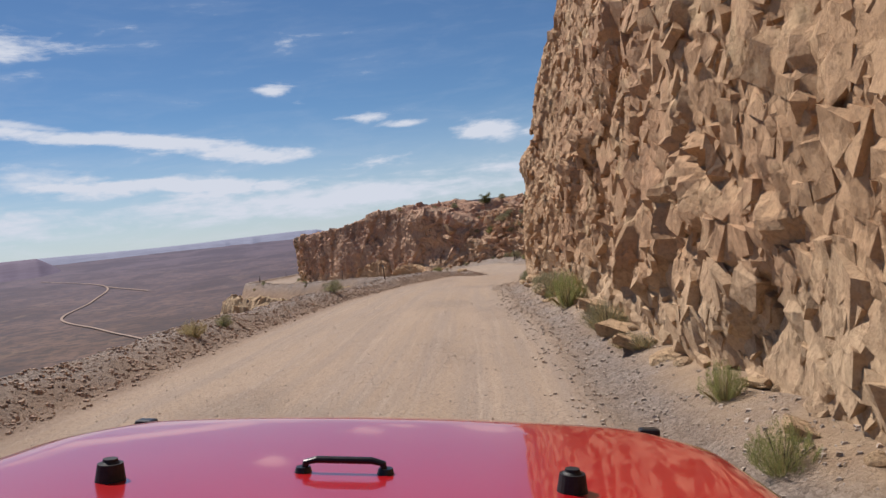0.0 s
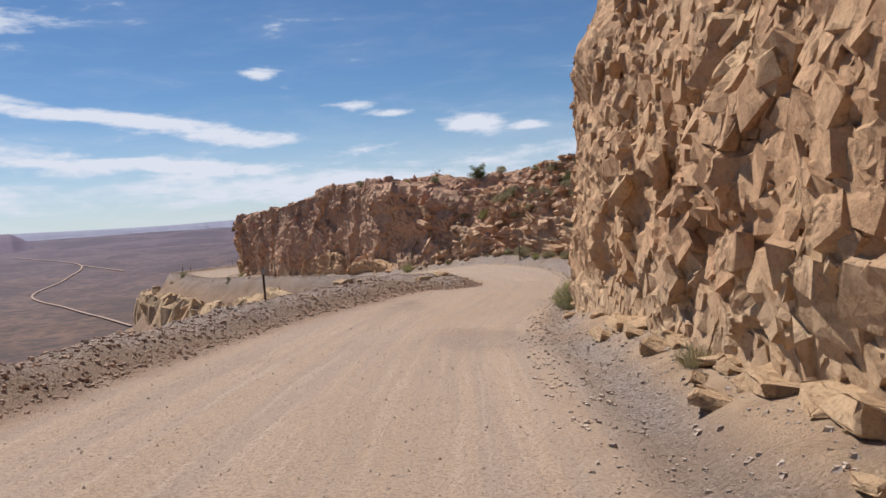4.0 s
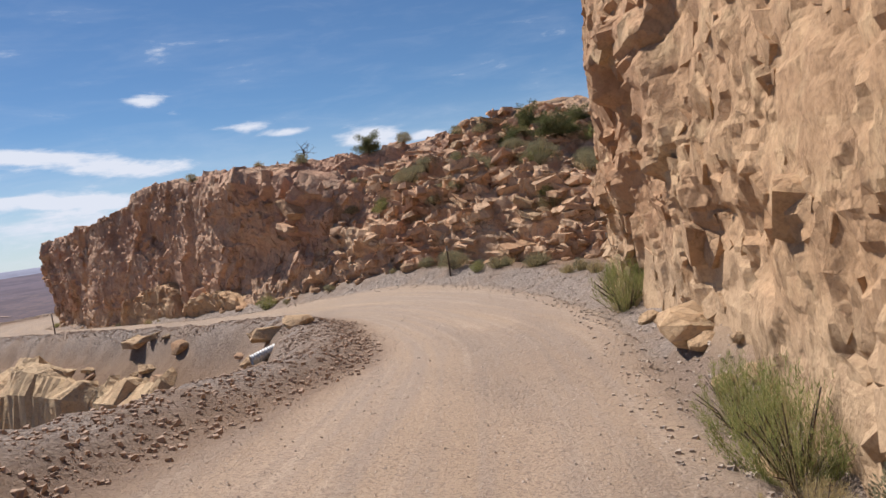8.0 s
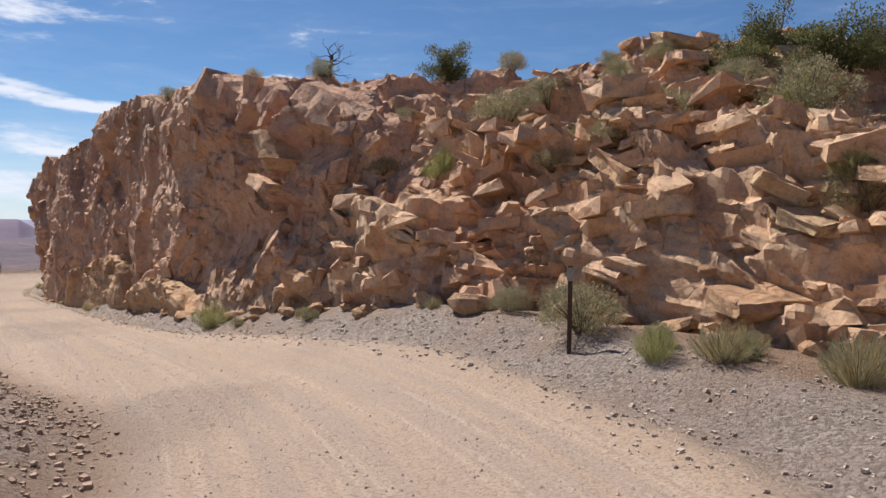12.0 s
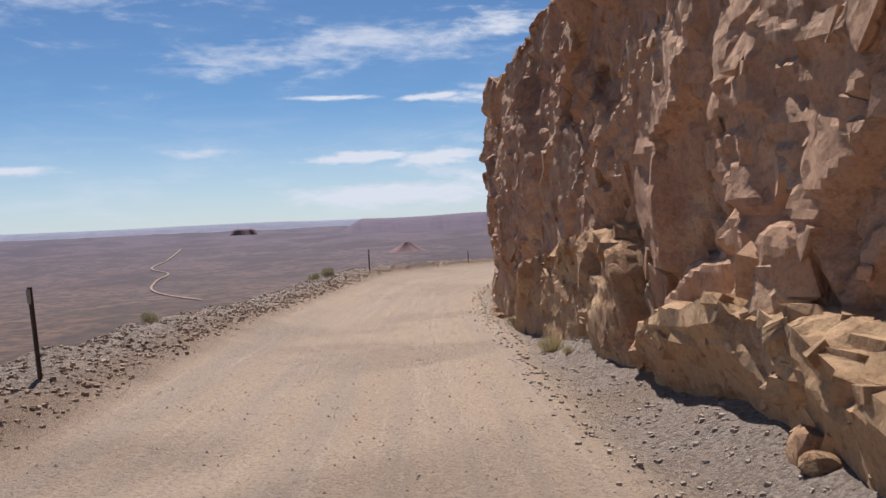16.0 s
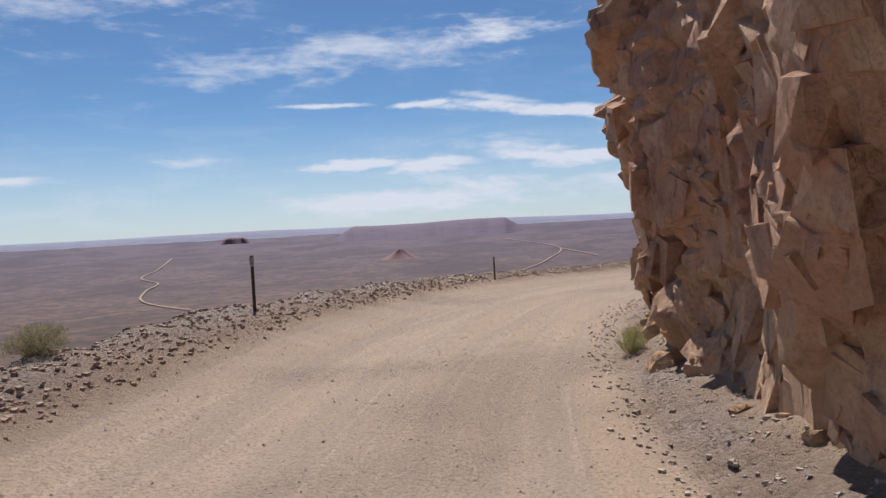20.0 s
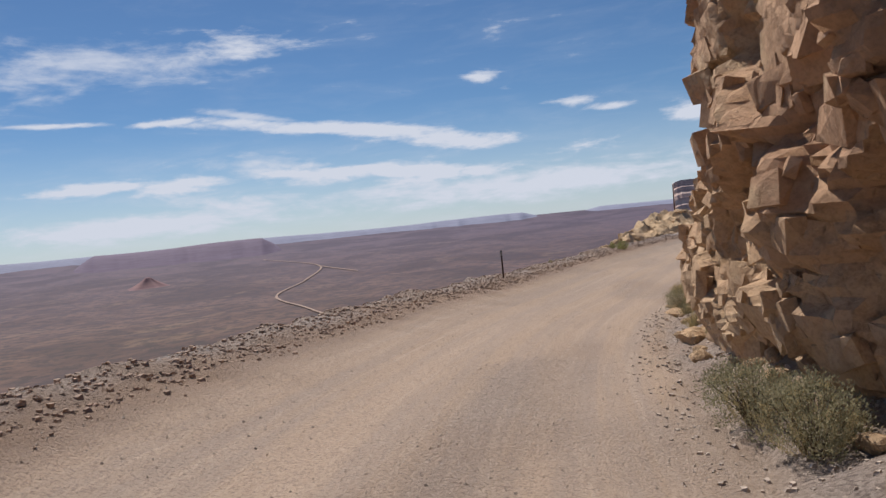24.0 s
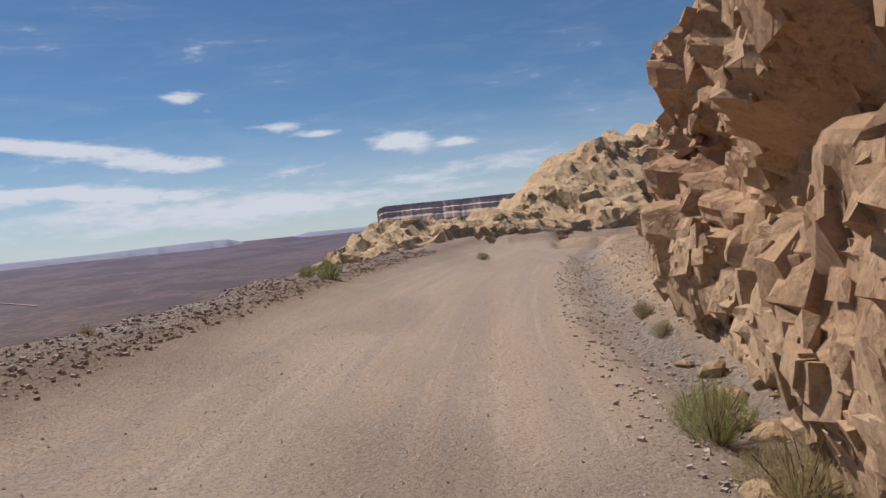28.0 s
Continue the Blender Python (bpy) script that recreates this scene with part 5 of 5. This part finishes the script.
def along(low, high):
    def place(r, count):
        k = r.randint(20, len(LINE) - 20, count)
        a, b = low(k), high(k)
        left = a + (b - a) * r.rand(count)
        return LINE[k, :2] + np.stack([-TANGENT[k, 1], TANGENT[k, 0]], 1) * left[:, None] + r.randn(count, 2) * 0.1

    return place


pebbles("shoulder_gravel", 26000, 1, along(lambda k: LINE[k, 5] - 2.2, lambda k: LINE[k, 5] + 0.4), (0.010, 0.045), PEBBLE, "loose grey gravel along the foot of the rock")
pebbles("bank_gravel", 42000, 2, along(lambda k: LINE[k, 4] - 0.1, lambda k: LINE[k, 4] + 1.7), (0.012, 0.055), RUBBLE, "brown bladed gravel bank on the valley side")
pebbles("road_gravel", 34000, 3, along(lambda k: LINE[k, 5], lambda k: LINE[k, 4]), (0.005, 0.02), PEBBLE, "scattered stones on the packed road", False)


# ---- posts, pipe, signs ----
def marker_post(x, y, height, lean=0.0, turn=0.0):
    z = ground_at(x, y)
    ob = thing("marker_post", "thin dark steel roadside marker post standing in the gravel bank", "post", pose(x, y, z, lean, 0, turn), "marker posts")
    bm = bmesh.new()
    block(bm, (0, 0, height / 2 - 0.15), (0.055, 0.012, height + 0.3), 0.003)
    block(bm, (0, 0.018, height / 2 - 0.15), (0.016, 0.03, height + 0.3), 0.003)
    part("post", bm, STEEL, ob)
    bm = bmesh.new()
    block(bm, (0, -0.012, height - 0.1), (0.075, 0.008, 0.16), 0.003)
    part("reflector", bm, REFLECTOR, ob, "small dull reflector plate")
    return ob


marker_post(-14.8, 82.0, 1.0, 3)
marker_post(-30.2, 105.4, 0.92, 0, 30)
marker_post(-34.6, 120.3, 0.8, 2, 20)
marker_post(-36.3, 143.9, 0.95, 2, 5)
marker_post(2.72, 70.3, 1.05, 0, -5)
marker_post(-5.3, 41.6, 0.8, 2, 0)

pipe = thing("culvert_pipe", "short grey corrugated steel culvert pipe lying among rocks in the gully", "pipe", pose(-2.7, 63.4, ground_at(-2.7, 63.4) + 0.12, 0, 76, 25))
bm = bmesh.new()
rings = 46
for k in range(rings):
    rad = 0.13 + 0.008 * math.sin(k * 1.57)
    for s in range(18):
        bm.verts.new((rad * math.cos(s * 0.349), rad * math.sin(s * 0.349), -0.4 + 0.8 * k / (rings - 1)))
bm.verts.ensure_lookup_table()
for k in range(rings - 1):
    for s in range(18):
        bm.faces.new([bm.verts[k * 18 + s], bm.verts[k * 18 + (s + 1) % 18], bm.verts[k * 18 + 18 + (s + 1) % 18], bm.verts[k * 18 + 18 + s]])
shell = part("pipe_shell", bm, GALVANISED, pipe)
solid = shell.modifiers.new("wall", "SOLIDIFY")
solid.thickness = 0.02


def rock_plate(rock, eye, az, el, turn):
    """A small survey plate with a white card on the face of a rock."""
    q = rock.reshape(-1, 3)
    d = q - np.array(eye)
    off = (np.degrees(np.arctan2(d[:, 0], d[:, 1])) - az) ** 2 + (np.degrees(np.arctan2(d[:, 2], np.hypot(d[:, 0], d[:, 1]))) - el) ** 2
    far = np.hypot(d[:, 0], d[:, 1])
    p = q[(off + 0.05 * far).argmin()]
    ob = thing("survey_plate", "small grey metal plate with a white card fixed to the rock", "sign", pose(p[0], p[1], p[2], 0, 0, turn) @ pose(-0.3, 0, 0), "survey plates")
    bm = bmesh.new()
    block(bm, (0, 0, 0), (0.012, 0.20, 0.10), 0.003)
    part("plate", bm, GALVANISED, ob)
    bm = bmesh.new()
    block(bm, (-0.01, -0.12, 0), (0.008, 0.06, 0.09), 0.002)
    part("card", bm, REFLECTOR, ob, "white card")
    bm = bmesh.new()
    tube(bm, [(0.0, 0, -0.03), (0.05, 0.01, -0.2), (0.4, 0.0, -0.36)], [0.006, 0.006, 0.006], 5)
    part("bracket", bm, STEEL, ob)
    return ob


rock_plate(PD, (-32.28, 135.77, -5.38), 25.3, -7.3, 12)
rock_plate(PA, (1.48, 52.17, -1.07), 28.4, -4.6, -25)

# ---- far distance ----
def far_mesa(name, az0, az1, r, low, high, mat, label, seed, steps=160, back=300, steep=False):
    """A flat-topped mesa with a cliff band and a talus skirt, along a stretch of the horizon."""
    a = np.radians(np.linspace(az0, az1, steps))
    q = np.stack([np.degrees(a) * (0.7 if steep else 0.8), 0 * a, 0 * a], 1)
    wob = layered(q, 3, seed)
    if steep:
        prof = [(-0.10, 0.0), (-0.05, 0.3), (-0.02, 0.52), (0.0, 0.62)]
        for m in range(9):
            prof += [(0.002 + 0.007 * m, 0.62 + 0.042 * m + 0.026 + 0.008 * (m % 3)), (0.006 + 0.007 * m, 0.62 + 0.042 * (m + 1))]
        prof += [(0.2, 1.01), (0.2 + back / r, 0.6)]
        wob = wob + 0.2 * layered(q * 7, 3, seed + 3)
    else:
        prof = [(-0.16, 0.0), (-0.10, 0.22), (-0.05, 0.5), (-0.02, 0.76), (0.0, 0.92), (0.02, 1.0), (0.2, 1.0), (0.2 + back / r, 0.6)]
    grid = np.zeros((steps, len(prof), 3))
    rim = layered(q * 0.12, 3, seed + 9)
    ends = np.clip(np.minimum(np.arange(steps), np.arange(steps)[::-1]) / (0.14 * steps), 0, 1) ** 0.7 if not steep else 0.965 + 0.035 * np.clip(np.arange(steps) / (0.03 * steps), 0, 1) ** 0.5
    for m, (b, h) in enumerate(prof):
        rr = r * (1 + b) + r * (0.005 if steep else 0.01) * wob * (1 if m < len(prof) - 2 else 0)
        grid[:, m] = np.stack([-15 + rr * np.sin(a), 60 + rr * np.cos(a), low + (high - low) * h * (0.3 + 0.7 * ends) * (1 + (0.02 if steep else 0.07) * rim)], 1)
    return tagged(sheet(name, grid, mat, True, None, 15 if steep else 40), label, "mesa", kind="structure")


def mesa_look(rock, band, skirt, run=0.07):
    def make(k, co, shader):
        v = k.noise(co, 0.11, 6, 0.7, stretch=(run, run, 1.3))
        w = k.noise(co, 0.03, 5, 0.65, stretch=(1, 1, 0.25))
        c = k.mix(k.ramp(v, 0.44, 0.56), rock, band)
        return k.mix(k.ramp(w, 0.5, 0.75, 0, 0.12), c, skirt), None

    return make


# banded rock, its colours lightened to replace the haze before the mesa
MESA = material("banded mesa rock", mesa_look((0.72, 0.54, 0.45), (0.52, 0.38, 0.33), (0.45, 0.33, 0.28), 0.1))
# blue and plum base colours stand in for haze on the far rock
FAR_ROCK_HAZE = material("far plateau rock tinted blue as haze", mesa_look((0.25, 0.27, 0.36), (0.22, 0.235, 0.32), (0.21, 0.22, 0.29)))
FAR_PLUM_HAZE = material("far hills tinted plum as haze", mesa_look((0.17, 0.135, 0.19), (0.15, 0.115, 0.165), (0.14, 0.105, 0.15)))
far_mesa("mesa", -1.55, 16, 1500, -230, 25, MESA, "broad banded sandstone mesa beyond the road", 5, 700, steep=True)
far_mesa("far_plateau", -34, -8, 4700, -190, -6, FAR_ROCK_HAZE, "long haze-blue plateau on the horizon", 7, 220)
far_mesa("far_plateau_east", -12, 30, 4750, -190, -12, FAR_ROCK_HAZE, "low haze-blue plateau on the horizon", 8, 220)
far_mesa("far_ridge", -76, -30, 4650, -190, -12, FAR_ROCK_HAZE, "long haze-blue ridge on the horizon", 9, 260)
far_mesa("plum_ridge", -43, -28, 4100, -190, -6, FAR_PLUM_HAZE, "dark ridge on the plain with a plum haze tint", 10, 160)
far_mesa("north_ridge", 30, 285, 4700, -200, 30, FAR_PLUM_HAZE, "far low ridge round the plain", 11, 300)


PROFILES = {
    "cone": ((1.6, 0), (0.95, 0.2), (0.62, 0.42), (0.38, 0.64), (0.22, 0.82), (0.15, 0.92), (0.08, 1.0), (0, 1.0)),
    "flat": ((1.8, 0), (1.1, 0.3), (0.75, 0.55), (0.55, 0.75), (0.45, 0.9), (0.38, 0.97), (0.3, 1.0), (0, 1.0)),
}


def butte(name, az, r, base, top, wide, label, shape):
    x, y = -15 + r * math.sin(radians(az)), 60 + r * math.cos(radians(az))
    rr = np.random.RandomState(int(r))
    grid = np.zeros((41, 8, 3))
    for k in range(41):
        a = k % 40 / 40 * 2 * math.pi
        wob = 1 + 0.16 * math.sin(3 * a + 1) + 0.1 * math.sin(7 * a) + 0.05 * rr.randn() * (k not in (0, 40))
        for m, (w, h) in enumerate(PROFILES[shape]):
            grid[k, m] = (x + wide * w * wob * math.cos(a), y + wide * w * wob * math.sin(a), base + (top - base) * h)
    grid[40] = grid[0]
    return tagged(sheet(name, grid, BUTTE, True), label, "butte", kind="structure")


BUTTE = material("red butte rock", mesa_look((0.27, 0.16, 0.155), (0.23, 0.135, 0.14), (0.22, 0.13, 0.135)))
butte("butte", -37.6, 3000, -150, -100, 80, "small red conical butte rising from the plain", "cone")
butte("butte", -49.1, 4300, -140, -36, 130, "flat-topped dark butte on the far plain", "flat")

PALE_ROAD = material("pale dirt track", plain_look((0.36, 0.26, 0.20), (0.30, 0.215, 0.17), 0.05, 0.0))


def valley_track(name, points, width, label):
    line = smooth_rows(points, 30)
    t = np.gradient(line[:, :2], axis=0)
    t /= np.linalg.norm(t, axis=1)[:, None]
    side = np.stack([-t[:, 1], t[:, 0]], 1) * width
    grid = np.zeros((len(line), 2, 3))
    for m, s in enumerate((-1, 1)):
        p = line[:, :2] + s * side
        grid[:, m, :2] = p
        grid[:, m, 2] = [ground_at(*q) + 2.5 for q in p]
    return tagged(sheet(name, grid, PALE_ROAD), label, "track", kind="structure")


valley_track("valley_track", [(-554, 1303, 0), (-830, 1650, 0), (-1119, 2031, 0), (-1220, 2400, 0), (-1379, 2829, 0), (-1850, 3226, 0)], 3.2, "pale dirt track winding over the plain")
valley_track("valley_track_spur", [(-1379, 2829, 0), (-1240, 2700, 0), (-1100, 2566, 0)], 4, "short pale dirt track on the plain")
valley_track("valley_track_west", [(-1403, 1152, 0), (-1580, 1200, 0), (-1754, 1275, 0), (-1980, 1440, 0), (-2168, 1614, 0), (-2297, 1651, 0), (-2500, 1850, 0), (-2872, 2191, 0)], 3.2, "pale dirt track winding over the western plain")


# ---- the red car, standing where the drive begins ----
RED = material("red car paint", lambda k, co, shader: ((0.46, 0.008, 0.012), None), 0.28, 0.0, 0.5)
RED.node_tree.nodes["Principled BSDF"].inputs["Coat Weight"].default_value = 1.0
RED.node_tree.nodes["Principled BSDF"].inputs["Coat Roughness"].default_value = 0.03
RUBBER = material("black rubber", plain_look((0.012, 0.012, 0.013), (0.02, 0.02, 0.02), 60, 0.1), 0.55)
BLACK = material("black plastic trim", plain_look((0.014, 0.014, 0.015), (0.022, 0.022, 0.022), 40, 0.1), 0.35)
GLASS = material("clear lamp glass", lambda k, co, shader: ((0.7, 0.7, 0.7), None), 0.1, 0.0, 0.6)
RIM = material("grey alloy", plain_look((0.35, 0.35, 0.36), (0.28, 0.28, 0.29), 30, 0.05), 0.35, 0.8)

CAR = pose(0.001, 0.0, 1.651, -2.47, 6.09, 2.58) @ pose(-0.292, 0.0, -0.40, 0, 0, -4.6)  # on the banked road, facing along it
car = thing("car", "red off-road car with black hood stops, parked on the gravel road", "car", CAR)


def hood_half(y):
    return 0.86 - 0.06 * (y - 1.0) - 0.22 * max(0, (y - 1.7) / 0.35) ** 2


nu, nv = 41, 25
grid = np.zeros((nu, nv, 3))
for a in range(nu):
    u = -1 + 2 * a / (nu - 1)
    for c in range(nv):
        y = 0.88 + 1.22 * c / (nv - 1)
        w = hood_half(y)
        fall = 0.02 * abs(u) ** 2 + 0.07 * max(0, (abs(u) - 0.86) / 0.14) ** 2
        nose = 0.05 * max(0, (y - 1.92) / 0.18) ** 3
        grid[a, c] = (u * w, y, 0.008 - fall - nose - 0.03 * (y - 1.1))
hood = sheet("hood", grid, RED, True)
hood.parent = car
solid = hood.modifiers.new("thickness", "SOLIDIFY")
solid.thickness = 0.02

for x in (-0.40, 0.40):
    bm = bmesh.new()
    bmesh.ops.create_cone(bm, cap_ends=True, segments=20, radius1=0.0265, radius2=0.0205, depth=0.042, matrix=Matrix.Translation((x, 1.36, 0.013)))
    bmesh.ops.bevel(bm, geom=[e for e in bm.edges if all(v.co.z > 0.03 for v in e.verts)], offset=0.008, segments=3, affect="EDGES")
    part("hood_stop", bm, RUBBER, car, "black rubber hood stop")
bm = bmesh.new()
tube(bm, [(-0.075, 1.43, -0.01), (-0.07, 1.43, 0.016), (-0.05, 1.43, 0.021), (0.05, 1.43, 0.021), (0.07, 1.43, 0.016), (0.075, 1.43, -0.01)], [0.0065, 0.0065, 0.0065, 0.0065, 0.0065, 0.0065], 10)
handle = part("handle", bm, BLACK, car, "black tie-down loop on the hood")
for x in (-0.075, 0.075):
    bm = bmesh.new()
    bmesh.ops.create_cone(bm, cap_ends=True, segments=16, radius1=0.016, radius2=0.013, depth=0.01, matrix=Matrix.Translation((x, 1.43, 0.003)))
    part("foot_plate", bm, BLACK, handle)
for side in (-1, 1):
    bm = bmesh.new()
    block(bm, (side * 0.635, 2.0, -0.11), (0.03, 0.06, 0.10), 0.008)
    block(bm, (side * 0.64, 2.01, -0.056), (0.05, 0.04, 0.03), 0.008)
    part("hood_latch", bm, BLACK, car, "black rubber hood latch")
    # wing with its flat top
    bm = bmesh.new()
    block(bm, (side * 0.66, 1.4, -0.22), (0.10, 1.2, 0.24), 0.03)
    part("side_panel", bm, RED, car)
    bm = bmesh.new()
    block(bm, (side * 0.82, 1.55, -0.36), (0.26, 1.05, 0.05), 0.02)
    block(bm, (side * 0.82, 2.06, -0.44), (0.26, 0.05, 0.18), 0.02, Matrix.Rotation(0.3, 4, "X"))
    block(bm, (side * 0.82, 1.02, -0.50), (0.26, 0.05, 0.30), 0.02, Matrix.Rotation(-0.3, 4, "X"))
    part("wing", bm, BLACK, car, "black wheel arch")
    bm = bmesh.new()
    block(bm, (side * 0.74, -0.35, -0.42), (0.06, 2.3, 0.62), 0.03)
    part("body_side", bm, RED, car)
bm = bmesh.new()
block(bm, (0, 0.80, -0.06), (1.46, 0.2, 0.08), 0.03)
part("cowl", bm, RED, car)
bm = bmesh.new()
block(bm, (0, 2.05, -0.30), (1.22, 0.06, 0.46), 0.03)
grille = part("grille", bm, RED, car)
for k in range(7):
    bm = bmesh.new()
    block(bm, ((k - 3) * 0.082, 2.085, -0.28), (0.04, 0.012, 0.3), 0.004)
    part("slot", bm, BLACK, grille)
for side in (-1, 1):
    bm = bmesh.new()
    bmesh.ops.create_cone(bm, cap_ends=True, segments=24, radius1=0.09, radius2=0.085, depth=0.04, matrix=Matrix.Translation((side * 0.44, 2.09, -0.26)) @ Matrix.Rotation(-math.pi / 2, 4, "X"))
    part("headlight", bm, GLASS, car, "round headlight")
bm = bmesh.new()
block(bm, (0, 2.24, -0.70), (1.5, 0.16, 0.18), 0.04)
part("bumper", bm, BLACK, car)
bm = bmesh.new()
block(bm, (0, 0.4, -0.75), (1.35, 3.7, 0.1), 0.03)
part("floor_pan", bm, BLACK, car)
bm = bmesh.new()
block(bm, (0, -1.5, -0.42), (1.46, 0.06, 0.62), 0.03)
part("tailgate", bm, RED, car)
for x in (-0.78, 0.78):
    for y in (1.55, -0.85):
        bm = bmesh.new()
        turn = Matrix.Translation((x, y, -0.855)) @ Matrix.Rotation(math.pi / 2, 4, "Y")
        bmesh.ops.create_cone(bm, cap_ends=True, segments=36, radius1=0.385, radius2=0.385, depth=0.24, matrix=turn)
        bmesh.ops.bevel(bm, geom=[e for e in bm.edges if len(e.link_faces) == 2 and max(len(f.verts) for f in e.link_faces) > 8], offset=0.04, segments=3, affect="EDGES")
        wheel = part("wheel", bm, RUBBER, car, "black off-road tyre")
        bm = bmesh.new()
        bmesh.ops.create_cone(bm, cap_ends=True, segments=24, radius1=0.21, radius2=0.19, depth=0.26, matrix=turn)
        part("rim", bm, RIM, wheel)
